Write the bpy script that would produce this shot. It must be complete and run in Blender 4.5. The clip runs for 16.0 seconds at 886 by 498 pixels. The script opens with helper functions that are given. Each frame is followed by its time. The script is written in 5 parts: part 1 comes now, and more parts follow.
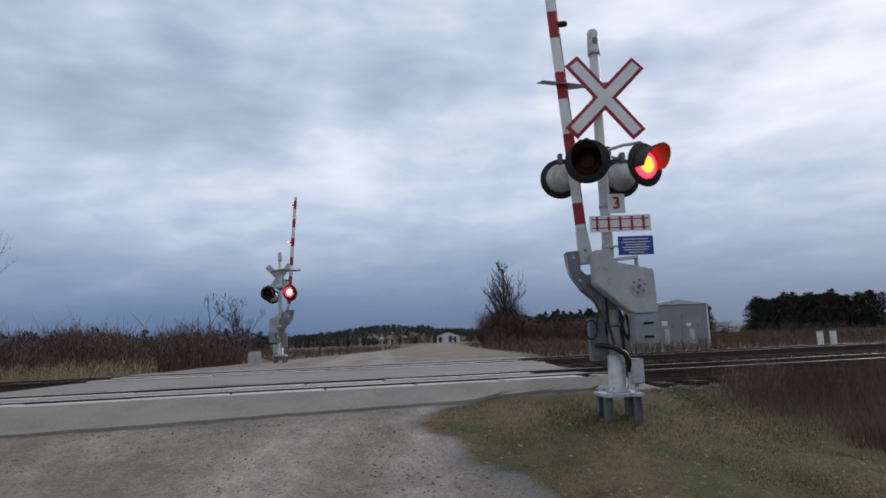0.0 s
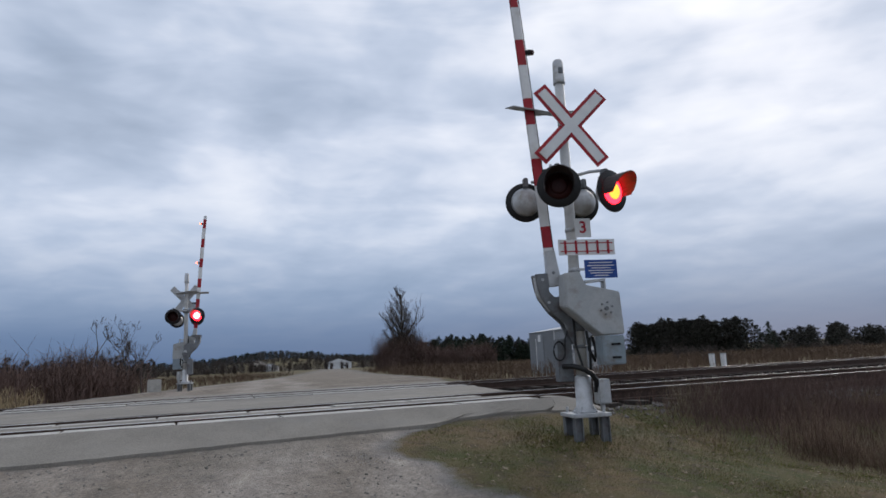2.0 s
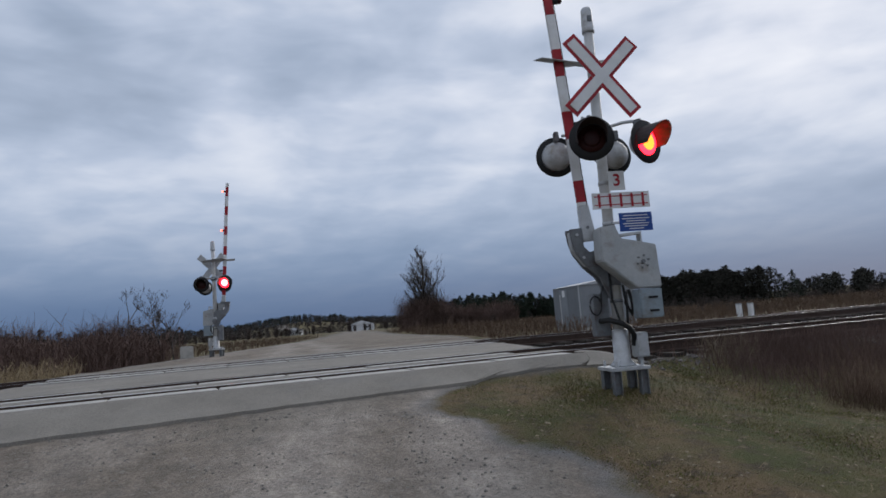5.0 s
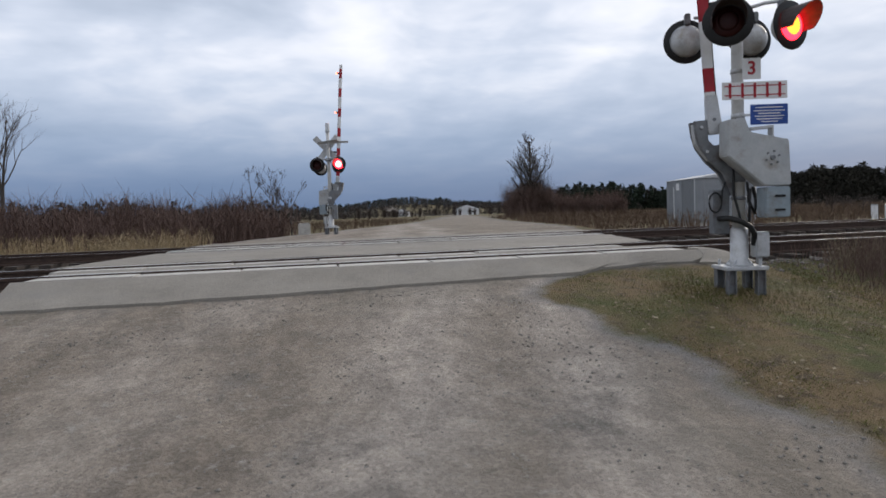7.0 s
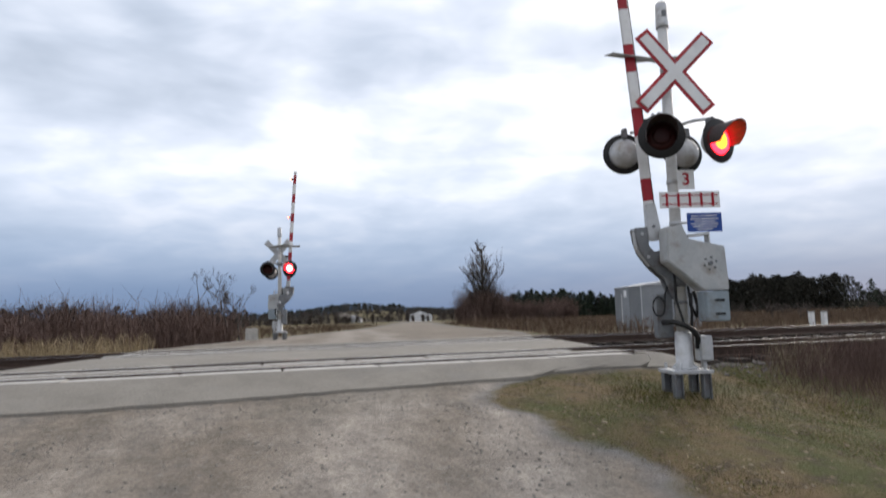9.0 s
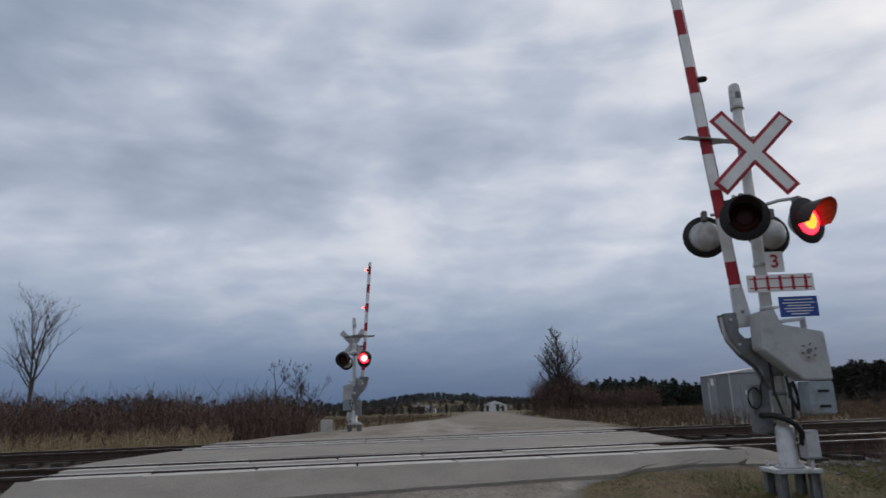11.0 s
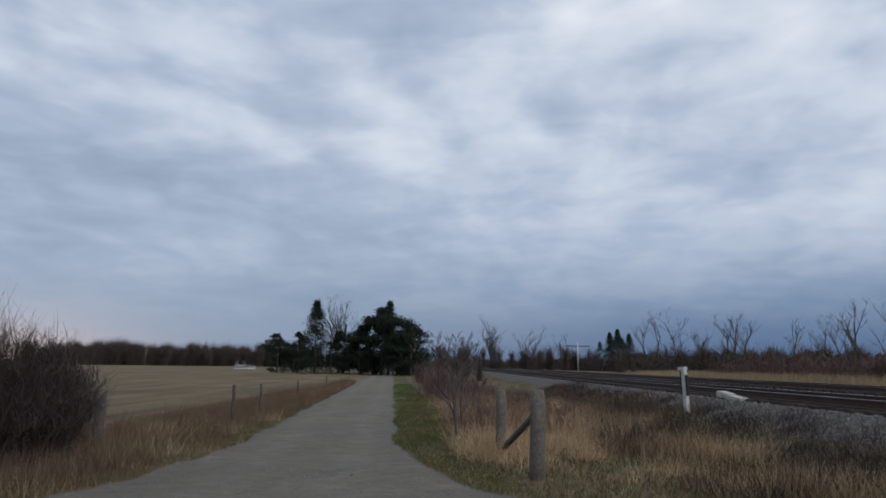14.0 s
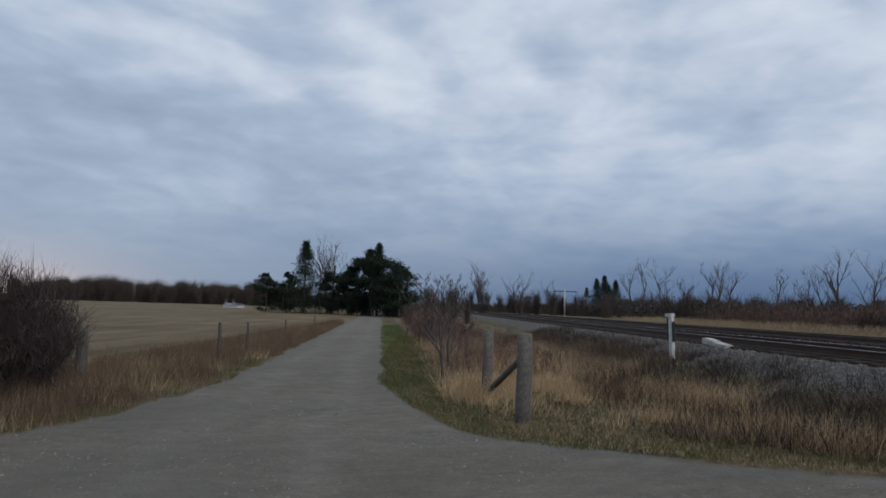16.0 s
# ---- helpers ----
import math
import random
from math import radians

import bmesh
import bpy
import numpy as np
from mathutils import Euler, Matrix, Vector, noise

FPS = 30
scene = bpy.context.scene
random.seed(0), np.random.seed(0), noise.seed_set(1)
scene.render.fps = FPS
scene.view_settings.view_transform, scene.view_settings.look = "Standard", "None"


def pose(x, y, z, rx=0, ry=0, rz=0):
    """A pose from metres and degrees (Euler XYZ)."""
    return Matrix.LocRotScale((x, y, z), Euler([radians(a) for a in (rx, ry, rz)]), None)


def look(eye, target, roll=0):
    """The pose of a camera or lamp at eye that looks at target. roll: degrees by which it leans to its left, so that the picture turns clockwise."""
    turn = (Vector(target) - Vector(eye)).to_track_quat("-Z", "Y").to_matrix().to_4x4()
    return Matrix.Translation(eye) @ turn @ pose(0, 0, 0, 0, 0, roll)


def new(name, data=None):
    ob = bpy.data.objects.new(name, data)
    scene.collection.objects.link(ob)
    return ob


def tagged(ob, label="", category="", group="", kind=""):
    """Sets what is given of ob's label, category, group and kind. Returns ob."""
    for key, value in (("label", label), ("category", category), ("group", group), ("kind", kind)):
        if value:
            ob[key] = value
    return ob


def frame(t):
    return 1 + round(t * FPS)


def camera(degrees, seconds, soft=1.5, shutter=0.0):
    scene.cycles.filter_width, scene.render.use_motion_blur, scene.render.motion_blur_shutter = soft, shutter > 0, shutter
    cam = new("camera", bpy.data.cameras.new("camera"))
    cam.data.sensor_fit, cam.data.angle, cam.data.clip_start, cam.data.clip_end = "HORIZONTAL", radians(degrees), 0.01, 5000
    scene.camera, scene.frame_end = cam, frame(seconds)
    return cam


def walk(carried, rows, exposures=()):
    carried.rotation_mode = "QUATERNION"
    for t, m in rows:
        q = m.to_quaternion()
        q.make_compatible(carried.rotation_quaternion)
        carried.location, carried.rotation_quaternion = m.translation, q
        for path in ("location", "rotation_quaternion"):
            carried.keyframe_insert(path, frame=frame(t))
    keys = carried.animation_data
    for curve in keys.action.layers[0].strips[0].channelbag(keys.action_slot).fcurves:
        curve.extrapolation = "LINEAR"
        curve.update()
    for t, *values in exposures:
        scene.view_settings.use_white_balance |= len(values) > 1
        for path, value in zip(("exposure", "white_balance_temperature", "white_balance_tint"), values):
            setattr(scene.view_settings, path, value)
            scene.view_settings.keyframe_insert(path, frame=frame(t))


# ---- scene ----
cam = camera(67.2, 16.0, soft=1.6, shutter=0.3)
PATH = [
    (0, (-3.625, -7.124, 0.882), (-3.18, -5.193, 1.154), -2.2),
    (0.5, (-3.889, -7.083, 0.856), (-3.402, -5.159, 1.103), 1.0),
    (1, (-4.132, -6.973, 0.875), (-3.438, -5.108, 1.076), 0.4),
    (1.5, (-4.317, -6.854, 0.883), (-3.543, -5.032, 1.166), -3.7),
    (2, (-4.487, -6.765, 0.881), (-3.734, -4.943, 1.214), -2.7),
    (2.5, (-4.638, -6.725, 0.876), (-3.781, -4.949, 1.206), -3.9),
    (3, (-4.696, -6.668, 0.839), (-3.762, -4.924, 1.135), -0.0),
    (5.3, (-4.606, -6.643, 0.894), (-3.935, -4.769, 1.092), -4.1),
    (5.5, (-4.596, -6.622, 0.888), (-3.966, -4.731, 1.044), -2.3),
    (6, (-4.661, -6.665, 0.894), (-4.155, -4.731, 0.935), 1.2),
    (6.5, (-4.679, -6.688, 0.904), (-4.311, -4.722, 0.918), 0.1),
    (7, (-4.72, -6.707, 0.924), (-4.334, -4.748, 0.818), -2.0),
    (7.5, (-4.72, -6.748, 0.882), (-4.255, -4.808, 0.744), -0.7),
    (8, (-4.706, -6.734, 0.877), (-4.11, -4.832, 0.706), -0.7),
    (8.5, (-4.68, -6.716, 0.876), (-4.094, -4.81, 0.718), -0.3),
    (9, (-4.663, -6.692, 0.883), (-4.133, -4.774, 1.09), -1.8),
    (9.2, (-4.649, -6.695, 0.896), (-4.127, -4.786, 1.181), -1.5),
    (11.5, (-4.71, -6.543, 0.931), (-4.598, -4.608, 1.425), -1.9),
    (12, (-4.798, -6.447, 0.97), (-5.537, -4.664, 1.494), 0.2),
    (12.5, (-4.858, -6.297, 0.993), (-6.33, -5.041, 1.496), 2.7),
    (13, (-4.807, -5.948, 0.876), (-6.632, -5.287, 1.36), 1.9),
    (13.5, (-4.76, -5.948, 0.87), (-6.679, -5.618, 1.325), 3.9),
    (14, (-4.751, -5.979, 0.871), (-6.721, -5.944, 1.214), 0.7),
    (14.5, (-4.86, -5.976, 0.862), (-6.838, -5.928, 1.152), 0.6),
    (15, (-4.981, -5.969, 0.858), (-6.965, -5.896, 1.099), 1.1),
    (15.5, (-5.023, -5.963, 0.852), (-7.012, -5.914, 1.058), 2.3),
    (16, (-5.01, -5.962, 0.861), (-7.001, -5.893, 1.037), 1.8),
]
walk(cam, [(t, look(eye, target, roll)) for t, eye, target, roll in PATH],
     exposures=[(0, 0.10, 6600, 12), (2.5, 0.12, 6600, 12), (3.2, -0.12, 6450, 12), (5.5, -0.05, 6520, 12), (6.0, -0.16, 6480, 12), (6.5, 0.10, 6850, 12), (7.0, 0.38, 7000, 13), (8.0, 0.50, 7150, 13), (8.5, 0.76, 7250, 13), (9.0, 0.66, 7200, 13), (9.2, 0.5, 7000, 13), (11.3, -0.15, 6750, 12), (12.0, -0.15, 6420, 11), (12.5, -0.12, 6350, 11), (13.0, -0.18, 6350, 11), (13.5, -0.15, 6380, 10), (14.2, -0.18, 6380, 10), (16.0, -0.20, 6330, 9)])

# ---- sky and daylight ----
SUN_AZ, SUN_EL = math.radians(52), math.radians(26)
world = bpy.data.worlds.new("overcast_sky")
scene.world = world
world.use_nodes = True
wn, wl = world.node_tree.nodes, world.node_tree.links
wn.clear()


def wnode(kind, **kw):
    n = wn.new(kind)
    for k, v in kw.items():
        n.inputs[k].default_value = v
    return n


def wmath(op, a, b=None, clamp=False):
    n = wn.new("ShaderNodeMath")
    n.operation, n.use_clamp = op, clamp
    for i, v in enumerate((a, b)):
        if v is None:
            continue
        if isinstance(v, (int, float)):
            n.inputs[i].default_value = v
        else:
            wl.new(v, n.inputs[i])
    return n.outputs[0]


def wramp(fac, stops):
    n = wn.new("ShaderNodeValToRGB")
    while len(n.color_ramp.elements) < len(stops):
        n.color_ramp.elements.new(0.5)
    for e, (p, c) in zip(n.color_ramp.elements, stops):
        e.position, e.color = p, (*c, 1)
    wl.new(fac, n.inputs[0])
    return n.outputs[0]


def wmix(fac, a, b, blend="MIX"):
    n = wn.new("ShaderNodeMix")
    n.data_type, n.blend_type = "RGBA", blend
    for i, v in ((0, fac), (6, a), (7, b)):
        if isinstance(v, (int, float)):
            n.inputs[i].default_value = v
        elif isinstance(v, tuple):
            n.inputs[i].default_value = (*v, 1)
        else:
            wl.new(v, n.inputs[i])
    return n.outputs[2]


coord = wn.new("ShaderNodeTexCoord").outputs["Generated"]
sep = wn.new("ShaderNodeSeparateXYZ")
wl.new(coord, sep.inputs[0])
up = wmath("MAXIMUM", sep.outputs[2], 0.0)
over = wmath("ADD", up, 0.20)
flat = wn.new("ShaderNodeCombineXYZ")
wl.new(wmath("DIVIDE", sep.outputs[0], over), flat.inputs[0])
wl.new(wmath("DIVIDE", sep.outputs[1], over), flat.inputs[1])


def wnoise(scale, detail, rough, distort=0.0, shift=(0, 0, 0)):
    m = wn.new("ShaderNodeMapping")
    m.inputs["Location"].default_value = shift
    wl.new(flat.outputs[0], m.inputs[0])
    n = wnode("ShaderNodeTexNoise", Scale=scale, Detail=detail, Roughness=rough, Distortion=distort)
    wl.new(m.outputs[0], n.inputs["Vector"])
    return n.outputs[0]


def lumps(shift):
    """Cloud thickness at the sky's flat plan, moved by shift."""
    broad = wmath("MULTIPLY", wnoise(0.60, 3, 0.45, 0.3, shift), 0.54)
    mid = wmath("MULTIPLY", wnoise(1.35, 4, 0.48, 0.35, (shift[0] + 3, shift[1] + 7, 0)), 0.35)
    fine = wmath("MULTIPLY", wnoise(4.6, 3, 0.5, 0.3, (shift[0] + 9, shift[1] + 2, 0)), 0.14)
    return wmath("ADD", wmath("ADD", broad, mid), fine)


# thick cloud with its sunward flanks lit
cloud = lumps((0.0, 0.0, 0.0))
flank = wmath("SUBTRACT", cloud, lumps((0.10 * math.sin(SUN_AZ), 0.10 * math.cos(SUN_AZ), 0.0)))
cloud = wmath("ADD", cloud, wmath("MULTIPLY", flank, 0.5))
# long level streaks in the cloud base
level = wn.new("ShaderNodeMapping")
level.inputs["Scale"].default_value = (2.6, 2.6, 11.0)
wl.new(coord, level.inputs[0])
streak = wnode("ShaderNodeTexNoise", Scale=1.3, Detail=5, Roughness=0.55, Distortion=0.6)
wl.new(level.outputs[0], streak.inputs["Vector"])
cloud = wmath("ADD", cloud, wmath("MULTIPLY", wmath("SUBTRACT", streak.outputs[0], 0.5), 0.20))
sunway = wn.new("ShaderNodeVectorMath")
sunway.operation = "DOT_PRODUCT"
wl.new(coord, sunway.inputs[0])
sunway.inputs[1].default_value = (math.sin(SUN_AZ) * 0.86, math.cos(SUN_AZ) * 0.86, 0.5)
lift = wmath("MULTIPLY", wmath("POWER", wmath("MAXIMUM", sunway.outputs["Value"], 0.0), 5.0), 0.068)
cloud = wmath("ADD", cloud, lift)
gloom = wn.new("ShaderNodeVectorMath")
gloom.operation = "DOT_PRODUCT"
wl.new(coord, gloom.inputs[0])
gloom.inputs[1].default_value = (-0.24, 0.84, 0.48)
cloud = wmath("SUBTRACT", cloud, wmath("MULTIPLY", wmath("POWER", wmath("MAXIMUM", gloom.outputs["Value"], 0.0), 14.0), 0.065))
pale = wn.new("ShaderNodeVectorMath")
pale.operation = "DOT_PRODUCT"
wl.new(coord, pale.inputs[0])
pale.inputs[1].default_value = (-0.80, -0.45, 0.40)
cloud = wmath("ADD", cloud, wmath("MULTIPLY", wmath("POWER", wmath("MAXIMUM", pale.outputs["Value"], 0.0), 6.0), 0.035))
body = wramp(cloud, [(0.33, (0.26, 0.335, 0.45)), (0.43, (0.365, 0.45, 0.585)), (0.51, (0.50, 0.585, 0.725)), (0.58, (0.69, 0.755, 0.865)), (0.68, (0.90, 0.94, 1.0))])
low = wramp(up, [(0.0, (0.07, 0.135, 0.27)), (0.05, (0.105, 0.18, 0.33)), (0.11, (0.20, 0.29, 0.45)), (0.20, (0.42, 0.52, 0.68)), (0.34, (0.60, 0.68, 0.82))])
lowfac = wramp(up, [(0.0, (1.0,) * 3), (0.06, (0.93,) * 3), (0.12, (0.72,) * 3), (0.22, (0.34,) * 3), (0.45, (0, 0, 0))])
sky = wn.new("ShaderNodeTexSky")
sky.sky_type, sky.sun_disc, sky.sun_elevation, sky.sun_rotation = "NISHITA", False, SUN_EL, SUN_AZ
west = wn.new("ShaderNodeVectorMath")
west.operation = "DOT_PRODUCT"
wl.new(coord, west.inputs[0])
west.inputs[1].default_value = (-0.83, -0.56, 0.0)
dusk = wmath("MULTIPLY", wmath("POWER", wmath("MAXIMUM", west.outputs["Value"], 0.0), 60.0), wmath("POWER", wmath("SUBTRACT", 1.0, up, True), 26.0), True)
clearer = wmath("POWER", wmath("MAXIMUM", west.outputs["Value"], 0.0), 4.0)
low = wmix(wmath("MULTIPLY", clearer, 0.7), low, (0.40, 0.48, 0.60))
low = wmix(dusk, low, (0.95, 0.72, 0.64))
veil = wmix(0.96, wmix(0.10, (0, 0, 0), sky.outputs[0]), wmix(lowfac, body, low))
bg = wn.new("ShaderNodeBackground")
bg.inputs[1].default_value = 1.0
wl.new(veil, bg.inputs[0])
wl.new(bg.outputs[0], wn.new("ShaderNodeOutputWorld").inputs[0])

sun = new("sun", bpy.data.lights.new("sun", "SUN"))
sun.data.energy, sun.data.angle, sun.data.color = 1.15, math.radians(25), (1.0, 0.95, 0.88)
sun.matrix_world = look((30 * math.sin(SUN_AZ), 30 * math.cos(SUN_AZ), 30 * math.tan(SUN_EL)), (0, 0, 0))


# ---- materials ----
def mat(name, a, b, scale=8.0, rough=0.8, metal=0.0, bump=0.0, fine=60.0, island=0.0, obj=0.0, dirt=None, dirt_scale=1.2, spec=0.3, emit=None, glow=0.0, grit=0.5):
    m = bpy.data.materials.new(name)
    m.use_nodes = True
    nt = m.node_tree
    n, l = nt.nodes, nt.links
    p = n["Principled BSDF"]
    tc = n.new("ShaderNodeTexCoord")

    def noise_(s, d=5.0, r=0.6):
        t = n.new("ShaderNodeTexNoise")
        t.inputs["Scale"].default_value, t.inputs["Detail"].default_value, t.inputs["Roughness"].default_value = s, d, r
        l.new(tc.outputs["Object"], t.inputs["Vector"])
        return t.outputs[0]

    def ramp(f, lo, hi):
        r = n.new("ShaderNodeMapRange")
        r.inputs[1].default_value, r.inputs[2].default_value = lo, hi
        l.new(f, r.inputs[0])
        return r.outputs[0]

    def mix(f, c, d):
        x = n.new("ShaderNodeMix")
        x.data_type = "RGBA"
        for i, v in ((0, f), (6, c), (7, d)):
            if isinstance(v, tuple):
                x.inputs[i].default_value = (*v, 1)
            elif isinstance(v, float):
                x.inputs[i].default_value = v
            else:
                l.new(v, x.inputs[i])
        return x.outputs[2]

    col = mix(ramp(noise_(scale), 0.3, 0.7), a, b)
    grain = n.new("ShaderNodeMix")
    grain.data_type, grain.blend_type = "RGBA", "MULTIPLY"
    grain.inputs[0].default_value = grit
    l.new(col, grain.inputs[6])
    g = n.new("ShaderNodeCombineColor")
    gr = ramp(noise_(fine, 3.0), 0.15, 0.75)
    for i in range(3):
        l.new(gr, g.inputs[i])
    l.new(g.outputs[0], grain.inputs[7])
    col = grain.outputs[2]
    if dirt:
        col = mix(ramp(noise_(dirt_scale, 7.0, 0.65), 0.52, 0.70), col, dirt)
    for amount, node, sock in ((island, "ShaderNodeNewGeometry", "Random Per Island"), (obj, "ShaderNodeObjectInfo", "Random")):
        if amount:
            h = n.new("ShaderNodeHueSaturation")
            rnd = n.new(node).outputs[sock]
            r = n.new("ShaderNodeMapRange")
            r.inputs[3].default_value, r.inputs[4].default_value = 1 - amount, 1 + amount
            l.new(rnd, r.inputs[0])
            l.new(r.outputs[0], h.inputs["Value"])
            l.new(col, h.inputs["Color"])
            col = h.outputs[0]
    l.new(col, p.inputs["Base Color"])
    p.inputs["Roughness"].default_value, p.inputs["Metallic"].default_value = rough, metal
    p.inputs["Specular IOR Level"].default_value = spec
    if emit:
        p.inputs["Emission Color"].default_value, p.inputs["Emission Strength"].default_value = (*emit, 1), glow
    if bump:
        bp = n.new("ShaderNodeBump")
        bp.inputs["Strength"].default_value, bp.inputs["Distance"].default_value = bump, 0.02
        l.new(noise_(fine, 6.0, 0.7), bp.inputs["Height"])
        l.new(bp.outputs[0], p.inputs["Normal"])
    return m


ALU = mat("galvanised_steel", (0.42, 0.43, 0.44), (0.55, 0.56, 0.57), 9, 0.5, 0.35, 0.1, 90, dirt=(0.3, 0.28, 0.25), dirt_scale=5, grit=0.15)
GREY = mat("grey_paint", (0.36, 0.38, 0.39), (0.46, 0.47, 0.47), 5, 0.55, 0.1, 0.1, 80, dirt=(0.28, 0.26, 0.235), dirt_scale=4, grit=0.15)
DKGREY = mat("dark_grey_casting", (0.14, 0.15, 0.16), (0.22, 0.23, 0.24), 6, 0.6, 0.2, 0.2, 70, dirt=(0.1, 0.08, 0.07), dirt_scale=5, grit=0.2)
BLUEGREY = mat("bluegrey_paint", (0.22, 0.27, 0.30), (0.29, 0.34, 0.37), 6, 0.55, 0.1, 0.1, 70, dirt=(0.18, 0.17, 0.16), dirt_scale=4, grit=0.15)
BLACK = mat("black_paint", (0.012, 0.012, 0.013), (0.022, 0.021, 0.021), 12, 0.55, 0, 0.1, 90)
RUBBER = mat("black_rubber_hose", (0.012, 0.012, 0.012), (0.02, 0.02, 0.02), 20, 0.5, 0, 0.1, 120)
WHITE = mat("white_sheeting", (0.68, 0.68, 0.68), (0.78, 0.78, 0.77), 6, 0.45, 0, 0.03, 90, dirt=(0.55, 0.54, 0.51), dirt_scale=3.5, grit=0.08)
PALE = mat("pale_mast_paint", (0.50, 0.50, 0.49), (0.60, 0.60, 0.585), 4, 0.5, 0.05, 0.05, 60, dirt=(0.36, 0.34, 0.31), dirt_scale=3, grit=0.12)
RED = mat("red_sheeting", (0.33, 0.014, 0.024), (0.40, 0.02, 0.03), 7, 0.42, 0, 0.03, 90, dirt=(0.22, 0.02, 0.025), dirt_scale=4, grit=0.1)
BLUE = mat("blue_sheeting", (0.02, 0.07, 0.30), (0.03, 0.09, 0.36), 8, 0.45, 0, 0.02, 90)
LENS_ON = mat("lit_red_lens", (0.6, 0.03, 0.02), (0.7, 0.04, 0.02), 5, 0.3, emit=(1.0, 0.27, 0.03), glow=3.2)
LENS_FAR = mat("far_lit_lens", (0.6, 0.05, 0.05), (0.7, 0.06, 0.06), 5, 0.3, emit=(1.0, 0.22, 0.20), glow=8.0)
LENS_RIM = mat("red_lens_rim", (0.6, 0.02, 0.02), (0.7, 0.03, 0.02), 5, 0.3, emit=(1.0, 0.010, 0.020), glow=11.0)
# black hood paint, colour lifted and reddened to stand in for lens glare
HOOD = mat("glow_lifted_black_hood", (0.06, 0.045, 0.045), (0.085, 0.065, 0.062), 12, 0.6, 0, 0.1, 90)
LENS_TIP = mat("lit_arm_lamp", (0.6, 0.03, 0.02), (0.7, 0.04, 0.02), 5, 0.3, emit=(1.0, 0.09, 0.05), glow=9.0)
LENS_OFF = mat("dark_red_lens", (0.03, 0.005, 0.005), (0.045, 0.007, 0.006), 5, 0.45, 0, 0, spec=0.2)
RAIL = mat("rusty_rail", (0.055, 0.035, 0.028), (0.10, 0.065, 0.05), 14, 0.65, 0.3, 0.2, 80)
RAILTOP = mat("worn_rail_head", (0.42, 0.41, 0.40), (0.55, 0.54, 0.53), 10, 0.28, 0.9, 0.03, 90)
TIE = mat("creosoted_tie", (0.035, 0.028, 0.024), (0.075, 0.06, 0.05), 6, 0.9, 0, 0.5, 50, obj=0.3)
CONC = mat("crossing_concrete", (0.50, 0.475, 0.43), (0.62, 0.59, 0.54), 3, 0.85, 0, 0.25, 60, obj=0.08, dirt=(0.24, 0.23, 0.21), dirt_scale=2)
ASPH = mat("worn_asphalt", (0.265, 0.24, 0.205), (0.35, 0.32, 0.275), 1.4, 0.9, 0, 0.5, 70, dirt=(0.22, 0.205, 0.185), dirt_scale=0.9)
STONE = mat("crushed_stone", (0.19, 0.172, 0.15), (0.35, 0.325, 0.29), 30, 0.9, 0, 0.2, 90, island=0.45)
WOODPOST = mat("weathered_post", (0.115, 0.10, 0.086), (0.22, 0.198, 0.172), 14, 0.9, 0, 0.6, 45, dirt=(0.08, 0.075, 0.07), dirt_scale=6)
WHITEPOST = mat("chipped_white_post", (0.60, 0.60, 0.58), (0.72, 0.72, 0.70), 9, 0.7, 0, 0.2, 50, dirt=(0.16, 0.14, 0.12), dirt_scale=6)
BARK = mat("grey_bark", (0.075, 0.065, 0.058), (0.14, 0.125, 0.115), 8, 0.95, 0, 0.4, 30)
TWIG = mat("bare_twigs", (0.095, 0.075, 0.066), (0.16, 0.13, 0.115), 3, 0.95, island=0.35)
REDTWIG = mat("dogwood_twigs", (0.15, 0.10, 0.084), (0.25, 0.168, 0.14), 0.6, 0.95, island=0.4)
NEEDLE = mat("conifer_needles", (0.012, 0.022, 0.014), (0.03, 0.045, 0.025), 1.5, 0.9, island=0.4)
GREEN = mat("green_verge", (0.085, 0.145, 0.035), (0.15, 0.19, 0.058), 1.5, 0.9, island=0.35)
BALLAST = mat("dirty_ballast", (0.14, 0.125, 0.112), (0.30, 0.275, 0.25), 25, 0.95, 0, 0.2, 90, island=0.45)
STRAW = mat("dry_straw", (0.42, 0.315, 0.19), (0.58, 0.46, 0.29), 0.8, 0.9, island=0.35)
GRASS = mat("autumn_grass", (0.062, 0.098, 0.026), (0.26, 0.185, 0.088), 3.8, 0.9, island=0.4)
WEED = mat("brown_weeds", (0.14, 0.095, 0.066), (0.24, 0.165, 0.115), 0.7, 0.95, island=0.4)
STEEL = mat("corrugated_steel", (0.27, 0.285, 0.30), (0.34, 0.355, 0.37), 1.5, 0.5, 0.3, 0.05, 60)
DARKTWIG = mat("dark_thicket", (0.05, 0.04, 0.035), (0.09, 0.073, 0.064), 0.5, 0.95, island=0.3)
SIDING = mat("white_siding", (0.72, 0.72, 0.72), (0.8, 0.8, 0.8), 3, 0.7, 0, 0.1)
ROOF = mat("dark_roof", (0.07, 0.07, 0.075), (0.11, 0.11, 0.115), 3, 0.8, 0, 0.2)
DARKWOOD = mat("dark_mixed_wood", (0.022, 0.024, 0.018), (0.05, 0.046, 0.036), 0.3, 0.95, island=0.35)
PALESTRAW = mat("pale_straw", (0.54, 0.375, 0.215), (0.76, 0.58, 0.37), 0.8, 0.9, island=0.35)
# far brown woods, with the paling of distance haze mixed into their colour
HILLWOOD = mat("haze_paled_brown_wood", (0.055, 0.056, 0.052), (0.10, 0.095, 0.088), 0.2, 0.95, island=0.3)
